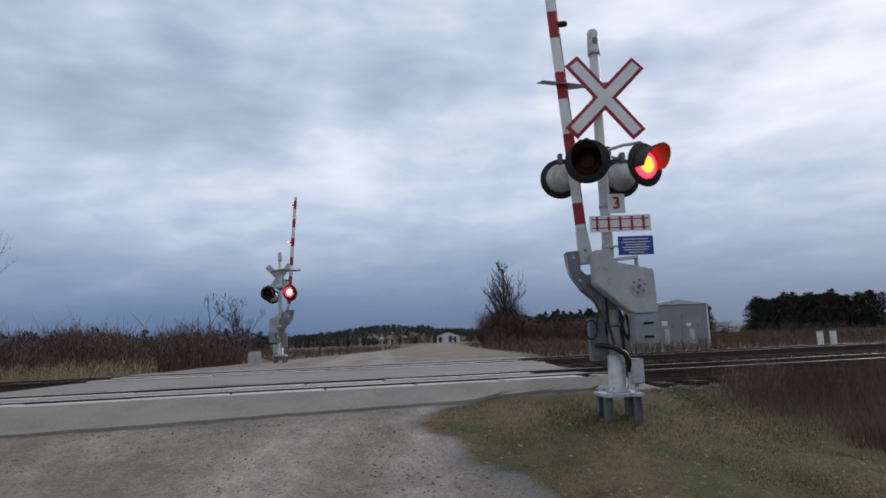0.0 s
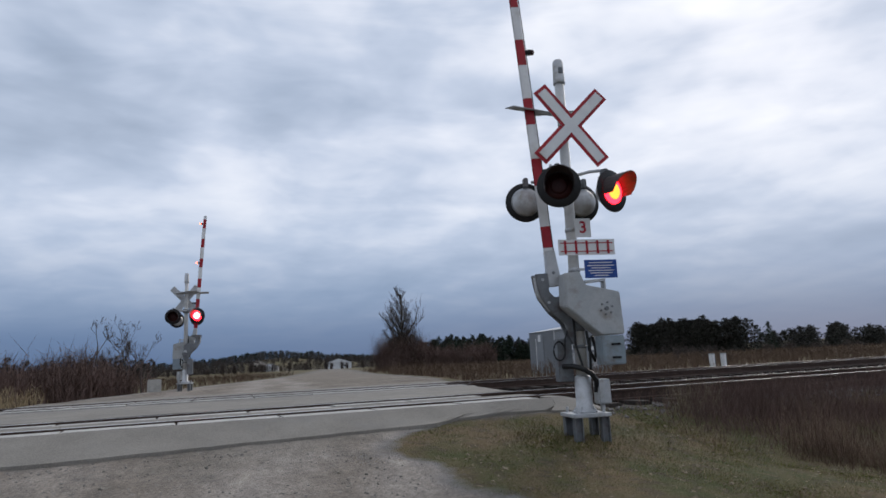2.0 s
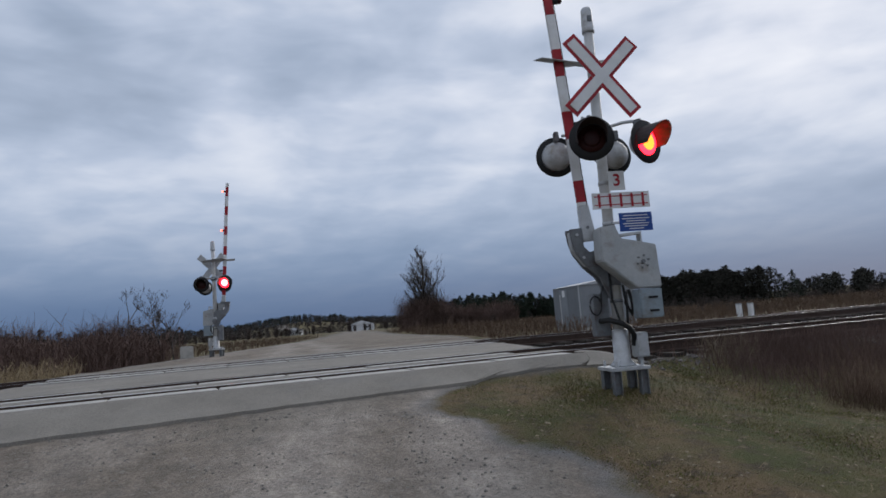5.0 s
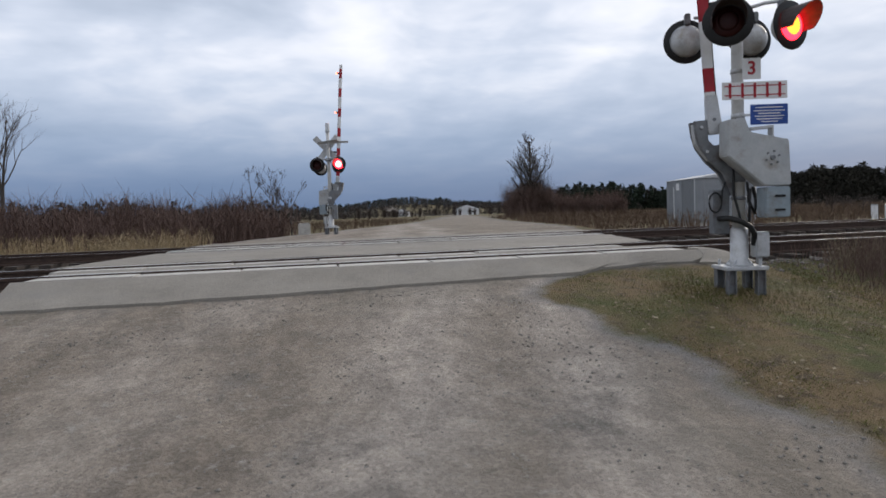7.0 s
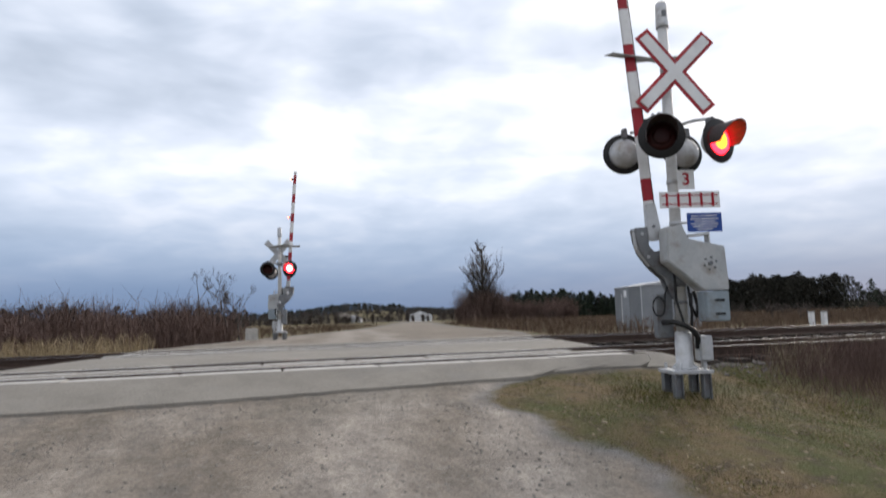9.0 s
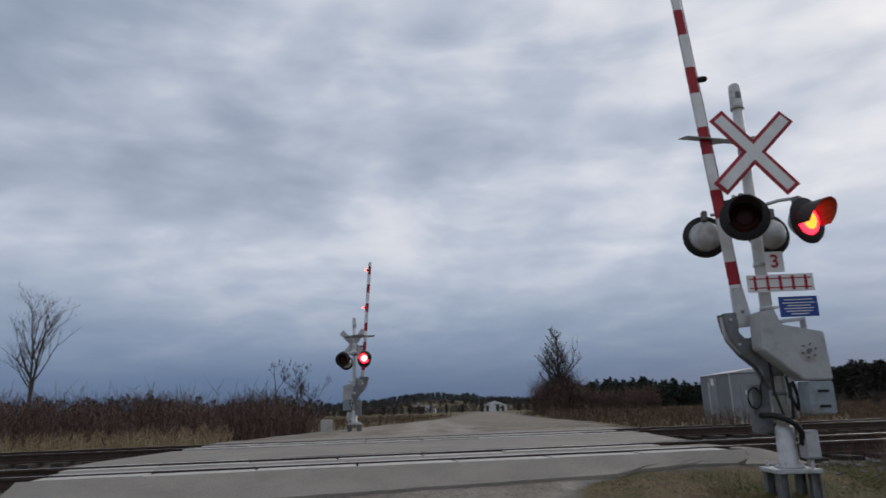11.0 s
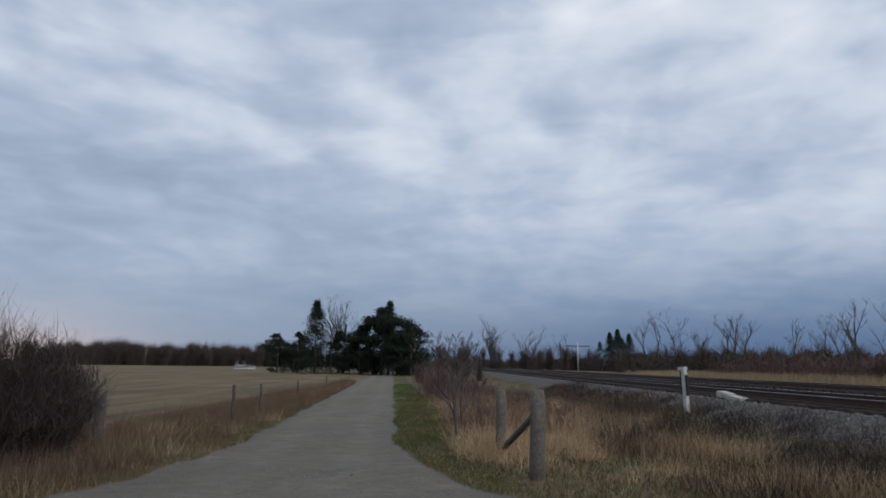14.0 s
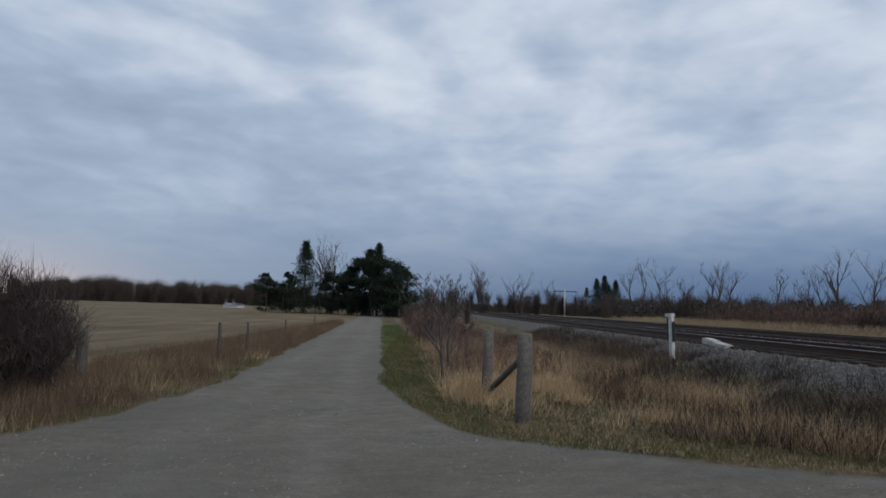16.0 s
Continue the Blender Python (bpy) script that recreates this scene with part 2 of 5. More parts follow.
SHRUB = mat("shrub_twigs", (0.060, 0.045, 0.044), (0.105, 0.078, 0.074), 0.8, 0.95, island=0.35)
TUFT = mat("tuft_grass", (0.095, 0.155, 0.026), (0.24, 0.215, 0.058), 3.0, 0.9, island=0.45)
DITCH = mat("ditch_weeds", (0.19, 0.125, 0.092), (0.32, 0.225, 0.165), 1.2, 0.95, island=0.4)
LEAF = mat("fallen_leaf", (0.26, 0.20, 0.125), (0.42, 0.35, 0.25), 5, 0.9, island=0.3)


# ---- building helpers ----
def part(name, bm, material, parent=None, label=""):
    me = bpy.data.meshes.new(name)
    bm.to_mesh(me)
    bm.free()
    me.materials.append(material)
    ob = new(name, me)
    if parent:
        ob.parent = parent
    return tagged(ob, label)


def thing(name, m, label, category, group="", kind=""):
    ob = new(name)
    ob.empty_display_size = 0.2
    ob.matrix_world = m
    return tagged(ob, label, category, group, kind)


def box(bm, x0, x1, y0, y1, z0, z1, bevel=0.0):
    r = bmesh.ops.create_cube(bm, size=1.0, matrix=Matrix.LocRotScale(((x0 + x1) / 2, (y0 + y1) / 2, (z0 + z1) / 2), None, (x1 - x0, y1 - y0, z1 - z0)))
    if bevel:
        es = list({e for v in r["verts"] for e in v.link_edges})
        bmesh.ops.bevel(bm, geom=es, offset=bevel, segments=2, affect="EDGES")
    return bm


def B(*a, **k):
    return box(bmesh.new(), *a, **k)


def tube(bm, pts, r, sides=8, cap=True):
    """A tapered tube through points; r is one radius or a list."""
    pts = [Vector(p) for p in pts]
    rs = r if isinstance(r, (list, tuple)) else [r] * len(pts)
    rings = []
    for i, p in enumerate(pts):
        d = (pts[min(i + 1, len(pts) - 1)] - pts[max(i - 1, 0)]).normalized()
        a = d.orthogonal().normalized() if abs(d.z) > 0.99 else d.cross(Vector((0, 0, 1))).normalized()
        b = d.cross(a)
        rings.append([bm.verts.new(p + rs[i] * (math.cos(t) * a + math.sin(t) * b)) for t in (2 * math.pi * k / sides for k in range(sides))])
    for q, s in zip(rings, rings[1:]):
        for k in range(sides):
            bm.faces.new((q[k], q[(k + 1) % sides], s[(k + 1) % sides], s[k]))
    if cap:
        bm.faces.new(rings[0][::-1])
        bm.faces.new(rings[-1])
    bmesh.ops.recalc_face_normals(bm, faces=bm.faces)
    for f in bm.faces:
        f.smooth = sides > 6 and len(f.verts) == 4
    return bm


def T(*a, **k):
    return tube(bmesh.new(), *a, **k)


def plate(outline, y0, y1, bevel=0.0):
    """A plate from an outline in x and z, from y0 to y1."""
    bm = bmesh.new()
    f = bm.faces.new([bm.verts.new((x, y0, z)) for x, z in outline])
    r = bmesh.ops.extrude_face_region(bm, geom=[f])
    bmesh.ops.translate(bm, vec=(0, y1 - y0, 0), verts=[v for v in r["geom"] if isinstance(v, bmesh.types.BMVert)])
    bmesh.ops.recalc_face_normals(bm, faces=bm.faces)
    if bevel:
        bmesh.ops.bevel(bm, geom=bm.edges[:], offset=bevel, segments=2, affect="EDGES")
    return bm


def lathe(profile, m=None, sides=28):
    """A turned body from (radius, distance along y)."""
    bm = bmesh.new()
    rings = [[bm.verts.new((r * math.cos(t), y, r * math.sin(t))) for t in (2 * math.pi * k / sides for k in range(sides))] for r, y in profile]
    for q, s in zip(rings, rings[1:]):
        for k in range(sides):
            f = bm.faces.new((q[k], q[(k + 1) % sides], s[(k + 1) % sides], s[k]))
            f.smooth = True
    bm.faces.new(rings[0])
    bm.faces.new(rings[-1])
    bmesh.ops.recalc_face_normals(bm, faces=bm.faces)
    if m:
        bm.transform(m)
    return bm


def turned(bm, m):
    bm.transform(m)
    return bm


def soup(name, tris, material, parent=None):
    """One mesh from an array of loose triangles (n, 3, 3)."""
    tris = np.asarray(tris, np.float32)
    n = len(tris)
    me = bpy.data.meshes.new(name)
    me.vertices.add(3 * n)
    me.vertices.foreach_set("co", tris.reshape(-1))
    me.loops.add(3 * n)
    me.loops.foreach_set("vertex_index", np.arange(3 * n, dtype=np.int32))
    me.polygons.add(n)
    me.polygons.foreach_set("loop_start", np.arange(0, 3 * n, 3, dtype=np.int32))
    me.update()
    me.materials.append(material)
    ob = new(name, me)
    if parent:
        ob.parent = parent
    return ob


def strands(base, tip, width, rng):
    """Slender blades, two crossed triangles each, from base to tip."""
    base, tip = np.asarray(base, float), np.asarray(tip, float)
    w = np.asarray(width, float).reshape(-1, 1) * np.ones((len(base), 1))
    a = rng.uniform(0, math.pi, len(base))
    out = []
    for turn in (0.0, math.pi / 2):
        side = np.stack([np.cos(a + turn), np.sin(a + turn), 0 * a], 1) * w / 2
        out.append(np.stack([base - side, base + side, tip], 1))
    return np.concatenate(out)


# ---- lie of the land ----
def sstep(a, b, v):
    t = np.clip((np.asarray(v, float) - a) / (b - a), 0, 1)
    return t * t * (3 - 2 * t)


def road_left(y):
    return np.interp(y, [-60, -10.6, -10.3, -9.9, -9.6, -6.7, -6.4, -5.9, -5.5, -4.9, -4.4, -3.9, -3.1, -2.3, -1.4, 0.0, 1.2, 12, 17, 60, 320], [-24, -12.3, -13.0, -14.4, -18.5, -18.5, -17.2, -14.8, -13.4, -12.6, -12.05, -11.65, -10.9, -10.25, -9.6, -8.8, -8.3, -7.6, -5.6, 5.2, 66])


def road_right(y):
    return np.interp(y, [-60, -12, -6, -4, -3, -1.8, -0.4, 0.1, 0.7, 1.3, 1.9, 2.5, 12, 17, 60, 320], [-16, -3.2, -1.9, -1.7, -1.8, -1.9, -2.15, -2.3, -2.0, -1.3, -0.5, 0.5, 3.3, 4.6, 14.5, 74])


def lane_mid(x):
    return -8.2 + 0.055 * (x + 20)


def land(x, y):
    """Height of the ground."""
    x, y = np.asarray(x, float), np.asarray(y, float)
    bank = np.interp(y, [-6, -0.9, 1.35, 10.9, 13.0, 15, 40, 400], [-0.66, -0.62, 0.10, 0.10, -0.05, 0.0, 0.05, 0.0])
    fall = np.where(y < 1, -0.25 * sstep(3, 9, x) * sstep(-12, -5, y), 0)
    rise = np.interp(y, [-60, -7, -5, -3, -1, 0.6, 1.3, 2.0, 12, 17, 60, 320], [-0.7, -0.68, -0.60, -0.43, -0.19, 0.02, 0.10, 0.26, 0.30, 0.33, 0.1, 0.0])
    w_left = 1 - sstep(0, 1.6, road_left(y) - x)
    w_right = 1 - sstep(0, np.interp(y, [-3, 1, 2], [6.0, 3.4, 1.0]), x - road_right(y) - np.interp(y, [-3, 0, 2], [0.4, 2.0, 0.3]))
    w = np.minimum(w_left, w_right)
    h = bank + fall + (rise - bank - fall) * w
    crossing = sstep(1.4, 1.9, y) * (1 - sstep(11.2, 11.8, y)) * w
    far = np.hypot(x, y)
    hill = 8.5 * np.exp(-(((x - 92) / 55) ** 2) - ((y - 675) / 45) ** 2)
    return h - 0.10 * crossing + np.where(y > 0, sstep(330, 900, far) * 7, 0) + hill - sstep(1200, 2500, far) * 4


def wheel_tracks(x, y):
    """Where tyres have packed the road pale, 0 to 1."""
    x, y = np.asarray(x, float), np.asarray(y, float)
    wander = 0.25 * np.sin(0.7 * y + 1) + 0.12 * np.sin(1.9 * y)
    t = np.zeros_like(x)
    for off, wide, worn in ((-8.3, 0.5, 0.4), (-6.6, 0.6, 0.6), (-4.5, 0.65, 1.0), (-3.1, 0.5, 1.0)):
        t = np.maximum(t, worn * np.exp(-(((x - off - 0.12 * (y + 6) - wander) / wide) ** 2)))
    v = y - lane_mid(x) - 0.1 * np.sin(0.6 * x) - 0.02 * np.clip(x + 14, 0, 20) ** 2
    lane = np.maximum(np.exp(-(((v - 0.75) / 0.35) ** 2)), np.exp(-(((v + 0.75) / 0.35) ** 2))) * (1 - sstep(-9, -6, x))
    return np.clip(np.maximum(t * sstep(-13, -9.5, x), 0.45 * lane), 0, 1)


def gravel(x, y):
    """How much of the ground is bare road, 0 to 1."""
    x, y = np.asarray(x, float), np.asarray(y, float)
    n = 0.25 * np.sin(1.7 * x + 0.9 * y) + 0.18 * np.sin(3.9 * y - 1.3 * x) + 0.1 * np.sin(7.1 * x + 5.3 * y)
    main = np.minimum(x - road_left(y), road_right(y) - x) + np.where(x > -5, 0.5, 0.22) * n
    lane = np.where(x < -9, 1.5 - np.abs(y - lane_mid(x)), -9) + 0.18 * n
    return sstep(-0.3, 0.35, np.maximum(main, lane))


def ground_material():
    m = bpy.data.materials.new("ground_cover")
    m.use_nodes = True
    nt = m.node_tree
    n, l = nt.nodes, nt.links
    p = n["Principled BSDF"]
    p.inputs["Roughness"].default_value, p.inputs["Specular IOR Level"].default_value = 0.95, 0.15
    tc = n.new("ShaderNodeTexCoord").outputs["Object"]
    at = n.new("ShaderNodeAttribute")
    at.attribute_name = "cover"
    sp = n.new("ShaderNodeSeparateColor")
    l.new(at.outputs["Color"], sp.inputs[0])

    def nz(s, d=5.0, r=0.6, stretch=None):
        t = n.new("ShaderNodeTexNoise")
        t.inputs["Scale"].default_value, t.inputs["Detail"].default_value, t.inputs["Roughness"].default_value = s, d, r
        if stretch:
            mp = n.new("ShaderNodeMapping")
            mp.inputs["Rotation"].default_value, mp.inputs["Scale"].default_value = (0, 0, math.radians(stretch[0])), (stretch[1], stretch[2], 1)
            l.new(tc, mp.inputs[0])
            l.new(mp.outputs[0], t.inputs["Vector"])
        else:
            l.new(tc, t.inputs["Vector"])
        return t.outputs[0]

    def rng_(f, lo, hi, a=0.0, b=1.0):
        r = n.new("ShaderNodeMapRange")
        for i, v in enumerate((lo, hi, a, b)):
            r.inputs[i + 1].default_value = v
        l.new(f, r.inputs[0])
        return r.outputs[0]

    def mix(f, c, d, blend="MIX"):
        x = n.new("ShaderNodeMix")
        x.data_type, x.blend_type = "RGBA", blend
        for i, v in ((0, f), (6, c), (7, d)):
            if isinstance(v, tuple):
                x.inputs[i].default_value = (*v, 1)
            elif isinstance(v, float):
                x.inputs[i].default_value = v
            else:
                l.new(v, x.inputs[i])
        return x.outputs[2]

    def soft(mask, scale, width=0.2):
        a = n.new("ShaderNodeMath")
        a.operation = "ADD"
        l.new(mask, a.inputs[0])
        l.new(rng_(nz(scale, 6.0, 0.7), 0.2, 0.8, -0.45, 0.45), a.inputs[1])
        return rng_(a.outputs[0], 0.5 - width, 0.5 + width)

    speck = n.new("ShaderNodeTexVoronoi")
    speck.inputs["Scale"].default_value = 42
    l.new(tc, speck.inputs["Vector"])
    sv = rng_(speck.outputs["Color"], 0.0, 1.0, 0.72, 1.28)
    road = mix(rng_(nz(0.55, 6.0), 0.35, 0.68), (0.200, 0.168, 0.134), (0.312, 0.266, 0.220))
    road = mix(soft(at.outputs["Alpha"], 0.9, 0.45), road, (0.385, 0.338, 0.292))
    road = mix(rng_(nz(0.9, 7.0, 0.7), 0.56, 0.72), road, (0.155, 0.145, 0.132))
    g1 = n.new("ShaderNodeCombineColor")
    for i in range(3):
        l.new(sv, g1.inputs[i])
    road = mix(0.8, road, g1.outputs[0], "MULTIPLY")
    lumpy = mix(rng_(nz(2.6, 7.0, 0.66, (-12, 1.7, 1.0)), 0.40, 0.64), (0.74, 0.74, 0.74), (1.14, 1.13, 1.11))
    road = mix(0.85, road, lumpy, "MULTIPLY")
    road = mix(rng_(nz(11.0, 9.0, 0.75), 0.56, 0.70), road, (0.37, 0.345, 0.305))
    road = mix(rng_(nz(7.0, 9.0, 0.8), 0.56, 0.70), road, (0.135, 0.122, 0.105))
    road = mix(rng_(nz(0.28, 5.0, 0.6), 0.5, 0.66, 0.0, 0.5), road, (0.155, 0.146, 0.120))
    road = mix(rng_(sp.outputs[0], 1.0, 0.55, 0.0, 0.75), road, (0.205, 0.200, 0.197))
    road = mix(soft(sp.outputs[2], 0.7, 0.4), road, mix(0.5, road, (0.140, 0.133, 0.104)))
    turf = mix(rng_(nz(0.9, 6.0), 0.38, 0.60), (0.078, 0.084, 0.032), (0.165, 0.118, 0.066))
    turf = mix(rng_(nz(4.5, 6.0, 0.7), 0.50, 0.66), turf, (0.075, 0.058, 0.040))
    turf = mix(rng_(nz(9.0, 5.0, 0.7), 0.58, 0.70), turf, (0.24, 0.195, 0.125))
    stubble = mix(rng_(nz(0.12, 6.0), 0.35, 0.65), (0.15, 0.110, 0.064), (0.228, 0.174, 0.104))
    stubble = mix(rng_(nz(0.5, 5.0, 0.6, (3, 0.15, 2.2)), 0.45, 0.7), stubble, (0.118, 0.088, 0.052))
    ball = mix(rng_(nz(6.0, 6.0), 0.35, 0.65), (0.075, 0.066, 0.058), (0.165, 0.148, 0.132))
    ball = mix(0.8, ball, g1.outputs[0], "MULTIPLY")
    col = mix(soft(sp.outputs[2], 0.4), turf, stubble)
    col = mix(soft(sp.outputs[1], 2.5), col, ball)
    col = mix(soft(sp.outputs[0], 1.6, 0.25), col, road)
    l.new(col, p.inputs["Base Color"])
    bp = n.new("ShaderNodeBump")
    bp.inputs["Strength"].default_value, bp.inputs["Distance"].default_value = 0.9, 0.035
    h = n.new("ShaderNodeMath")
    h.operation = "ADD"
    l.new(nz(3.0, 8.0, 0.7), h.inputs[0])
    l.new(nz(40.0, 4.0, 0.7), h.inputs[1])
    l.new(h.outputs[0], bp.inputs["Height"])
    l.new(bp.outputs[0], p.inputs["Normal"])
    return m


COVER = ground_material()


def axis(inner0, inner1, step, outer):
    a = list(np.arange(inner0, inner1, step))
    s, v, w = step, inner1, inner0
    while v < outer:
        a.append(v)
        s *= 1.22
        v += s
    s = step
    pre = []
    while w > -outer:
        s *= 1.22
        w -= s
        pre.append(w)
    return np.array(pre[::-1] + a + [outer])


def ground_sheet():
    gx, gy = axis(-34, 16, 0.22, 2500), axis(-13, 15, 0.2, 2500)
    X, Y = np.meshgrid(gx, gy)
    Z = land(X, Y)
    G = gravel(X, Y)
    near = (np.abs(X + 8) < 40) & (np.abs(Y) < 30)
    bumps = np.array([[noise.noise(Vector((x * 0.9, y * 0.9, 0))) + 0.5 * noise.noise(Vector((x * 2.3, y * 2.3, 5))) for x in gx] for y in gy])
    Z = Z + near * bumps * np.where(G > 0.5, 0.016, 0.018)
    far = np.hypot(X, Y)
    hills = np.array([[noise.noise(Vector((x * 0.0022, y * 0.0022, 3))) for x in gx] for y in gy])
    Z = Z + np.where((far > 800) | (Y < 0) & (far > 500), hills * 5, 0)
    bal = sstep(np.where((X > -2.5) & (X < 4.2), 1.0, np.where(X < 0, -0.2, 0.9)), np.where((X > -2.5) & (X < 4.2), 1.7, np.where(X < 0, 0.9, 1.6)), Y) * (1 - sstep(11.4, 12.6, Y))
    field = (Y < -11.6).astype(float) * (X < -13) * sstep(-11.2, -12.4, Y)
    field = np.maximum(field, 0.2 * sstep(2.3, 3.2, X + 0.15 * Y) * (1 - sstep(0.4, 1.2, Y)) * (X < 80))
    field = np.maximum(field, 0.8 * (X < -13) * sstep(2.6, 3.4, Y - lane_mid(X)) * (1 - sstep(-0.6, 0.2, Y)))
    field = np.where(G > 0.5, sstep(-8.0, -11.0, X) * 0.9, field)
    ny, nx = X.shape
    verts = np.stack([X, Y, Z], -1).reshape(-1, 3)
    i = np.arange(ny * nx).reshape(ny, nx)
    faces = np.stack([i[:-1, :-1], i[:-1, 1:], i[1:, 1:], i[1:, :-1]], -1).reshape(-1, 4)
    road_face = (G[:-1, :-1] + G[1:, 1:]).reshape(-1) > 1.0
    cover = np.stack([G, bal, field, wheel_tracks(X, Y) * 0.95], -1).reshape(-1, 4).astype(np.float32)
    for name, pick, label, cat in (("ground", ~road_face, "autumn grass and bare earth verge sloping to a ditch", "ground"),
                                   ("gravel_road", road_face, "grey-brown packed gravel road with worn wheel tracks", "road")):
        fs = faces[pick]
        used, inv = np.unique(fs, return_inverse=True)
        me = bpy.data.meshes.new(name)
        me.from_pydata(verts[used].tolist(), [], inv.reshape(-1, 4).tolist())
        ca = me.color_attributes.new("cover", "FLOAT_COLOR", "POINT")
        ca.data.foreach_set("color", cover[used].reshape(-1))
        me.polygons.foreach_set("use_smooth", np.ones(len(me.polygons), bool))
        me.materials.append(COVER)
        tagged(new(name, me), label, cat, kind="structure")


ground_sheet()

# ---- crossing deck: asphalt and concrete panels beside the rails ----
RAILS = (2.22, 3.655, 8.23, 9.665)
DECK = 0.31


def deck_left(y):
    return np.interp(y, [1, 4, 8, 12.5], [-8.0, -8.5, -7.8, -7.5])


def deck_right(y):
    return np.interp(y, [1, 1.6, 4.2, 11, 12.5], [0.2, 0.8, 1.1, 3.0, 3.3])


def deck_near(x):
    """Where the broken edge of the near asphalt runs."""
    return np.interp(x, [-8.5, -6.5, -5.3, -3.8, -2.5, -1.6, -0.9, -0.3, 1.2], [0.82, 0.85, 0.92, 1.06, 1.14, 1.22, 1.38, 1.5, 1.45])


def deck_piece(name, y0, y1, material, z0=None, z1=None, wob=0.0, inset=0.0):
    bm = bmesh.new()
    xs = np.linspace(0, 1, 45)
    za = DECK if z0 is None else z0
    zb = DECK if z1 is None else z1
    rows = []
    for k in range(5):
        row = []
        for u in xs:
            y = y0 + (y1 - y0) * k / 4
            edge = wob * (noise.noise(Vector((u * 22, 4, 0))) + 0.5 * noise.noise(Vector((u * 60, 9, 0)))) if k == 0 else 0
            x = deck_left(y) + inset + u * (deck_right(y) - deck_left(y) - 2 * inset) + 0.1 * noise.noise(Vector((y * 3, u > 0.5, 7)))
            if wob:
                near = float(deck_near(x))
                y = near + (y1 - near) * k / 4
                za = float(land(x, near)) + 0.035
            row.append(bm.verts.new((x, y + edge, za + (zb - za) * k / 4 + 0.008 * noise.noise(Vector((x, y, 1))))))
        rows.append(row)
    for q, s in zip(rows, rows[1:]):
        for k in range(len(xs) - 1):
            bm.faces.new((q[k], q[k + 1], s[k + 1], s[k]))
    r = bmesh.ops.extrude_face_region(bm, geom=bm.faces[:])
    for v in [v for v in r["geom"] if isinstance(v, bmesh.types.BMVert)]:
        v.co.z -= 0.25
    bmesh.ops.recalc_face_normals(bm, faces=bm.faces)
    return part(name, bm, material)


for nm, y0, y1, z0, z1, wob in (("crossing_apron", 1.15, 1.74, 0.12, DECK - 0.008, 0.10), ("crossing_asphalt", 4.14, 7.75, DECK, DECK, 0), ("crossing_apron", 10.15, 13.0, DECK, 0.30, 0)):
    tagged(deck_piece(nm, y0, y1, ASPH, z0, z1, wob), "patched pale grey asphalt of the level crossing", "asphalt", kind="structure")

def end_ramp():
    """Asphalt run out from the deck's end down to the verge beside the signal."""
    bm = bmesh.new()
    rows = []
    for k in range(9):
        y = 1.40 + 0.74 * k / 8
        row = []
        for u in np.linspace(0, 1, 10):
            x = float(deck_right(y)) - 0.22 + 1.25 * u
            low_z = float(land(x, y)) - 0.06
            foot = float(land(x, 1.42)) + 0.03
            top_z = foot + (DECK - 0.004 - foot) * min(1.0, max(0.0, (y - 1.42) / 0.32))
            row.append(bm.verts.new((x, y, top_z + (low_z - top_z) * float(sstep(0.1, 1.0, u)) + 0.01 * noise.noise(Vector((x * 3, y * 3, 2))))))
        rows.append(row)
    for q, r in zip(rows, rows[1:]):
        for k in range(9):
            bm.faces.new((q[k], q[k + 1], r[k + 1], r[k]))
    r = bmesh.ops.extrude_face_region(bm, geom=bm.faces[:])
    for v in [v for v in r["geom"] if isinstance(v, bmesh.types.BMVert)]:
        v.co.z -= 0.3
    bmesh.ops.recalc_face_normals(bm, faces=bm.faces)
    tagged(part("crossing_apron", bm, ASPH), "crumbling asphalt edge running out into the verge", "asphalt", kind="structure")


end_ramp()
deck = thing("crossing_panels", pose(0, 0, 0), "pale concrete crossing panels laid along the rails", "crossing panel", kind="structure")
panel_mesh = {}
for yr in RAILS:
    inner = 1 if yr in (RAILS[0], RAILS[2]) else -1
    for side, wide in ((-inner, 0.42), (inner, 0.34)):
        c = yr + side * ((0.055 if side == -inner else 0.13) + wide / 2)
        x = float(deck_left(c)) + 0.15
        while x + 1.2 < deck_right(c):
            if wide not in panel_mesh:
                ob = part("panel", B(-0.595, 0.595, -wide / 2, wide / 2, -0.2, 0, bevel=0.012), CONC, deck)
                panel_mesh[wide] = ob.data
            else:
                ob = new("panel", panel_mesh[wide])
                ob.parent = deck
            ob.location = (x + 0.6, c, DECK - 0.006 + (0.026 if yr > 5 else 0.0) + random.uniform(-0.006, 0.006))
            ob.rotation_euler = (random.uniform(-0.006, 0.006), random.uniform(-0.004, 0.004), 0)
            x += 1.205
for yc in (2.9375, 8.9475):
    ob = part("gauge_infill", B(-8.1, 0.9 + (yc > 5) * 1.6, yc - 0.24, yc + 0.24, 0.1, DECK - 0.012), ASPH, deck)


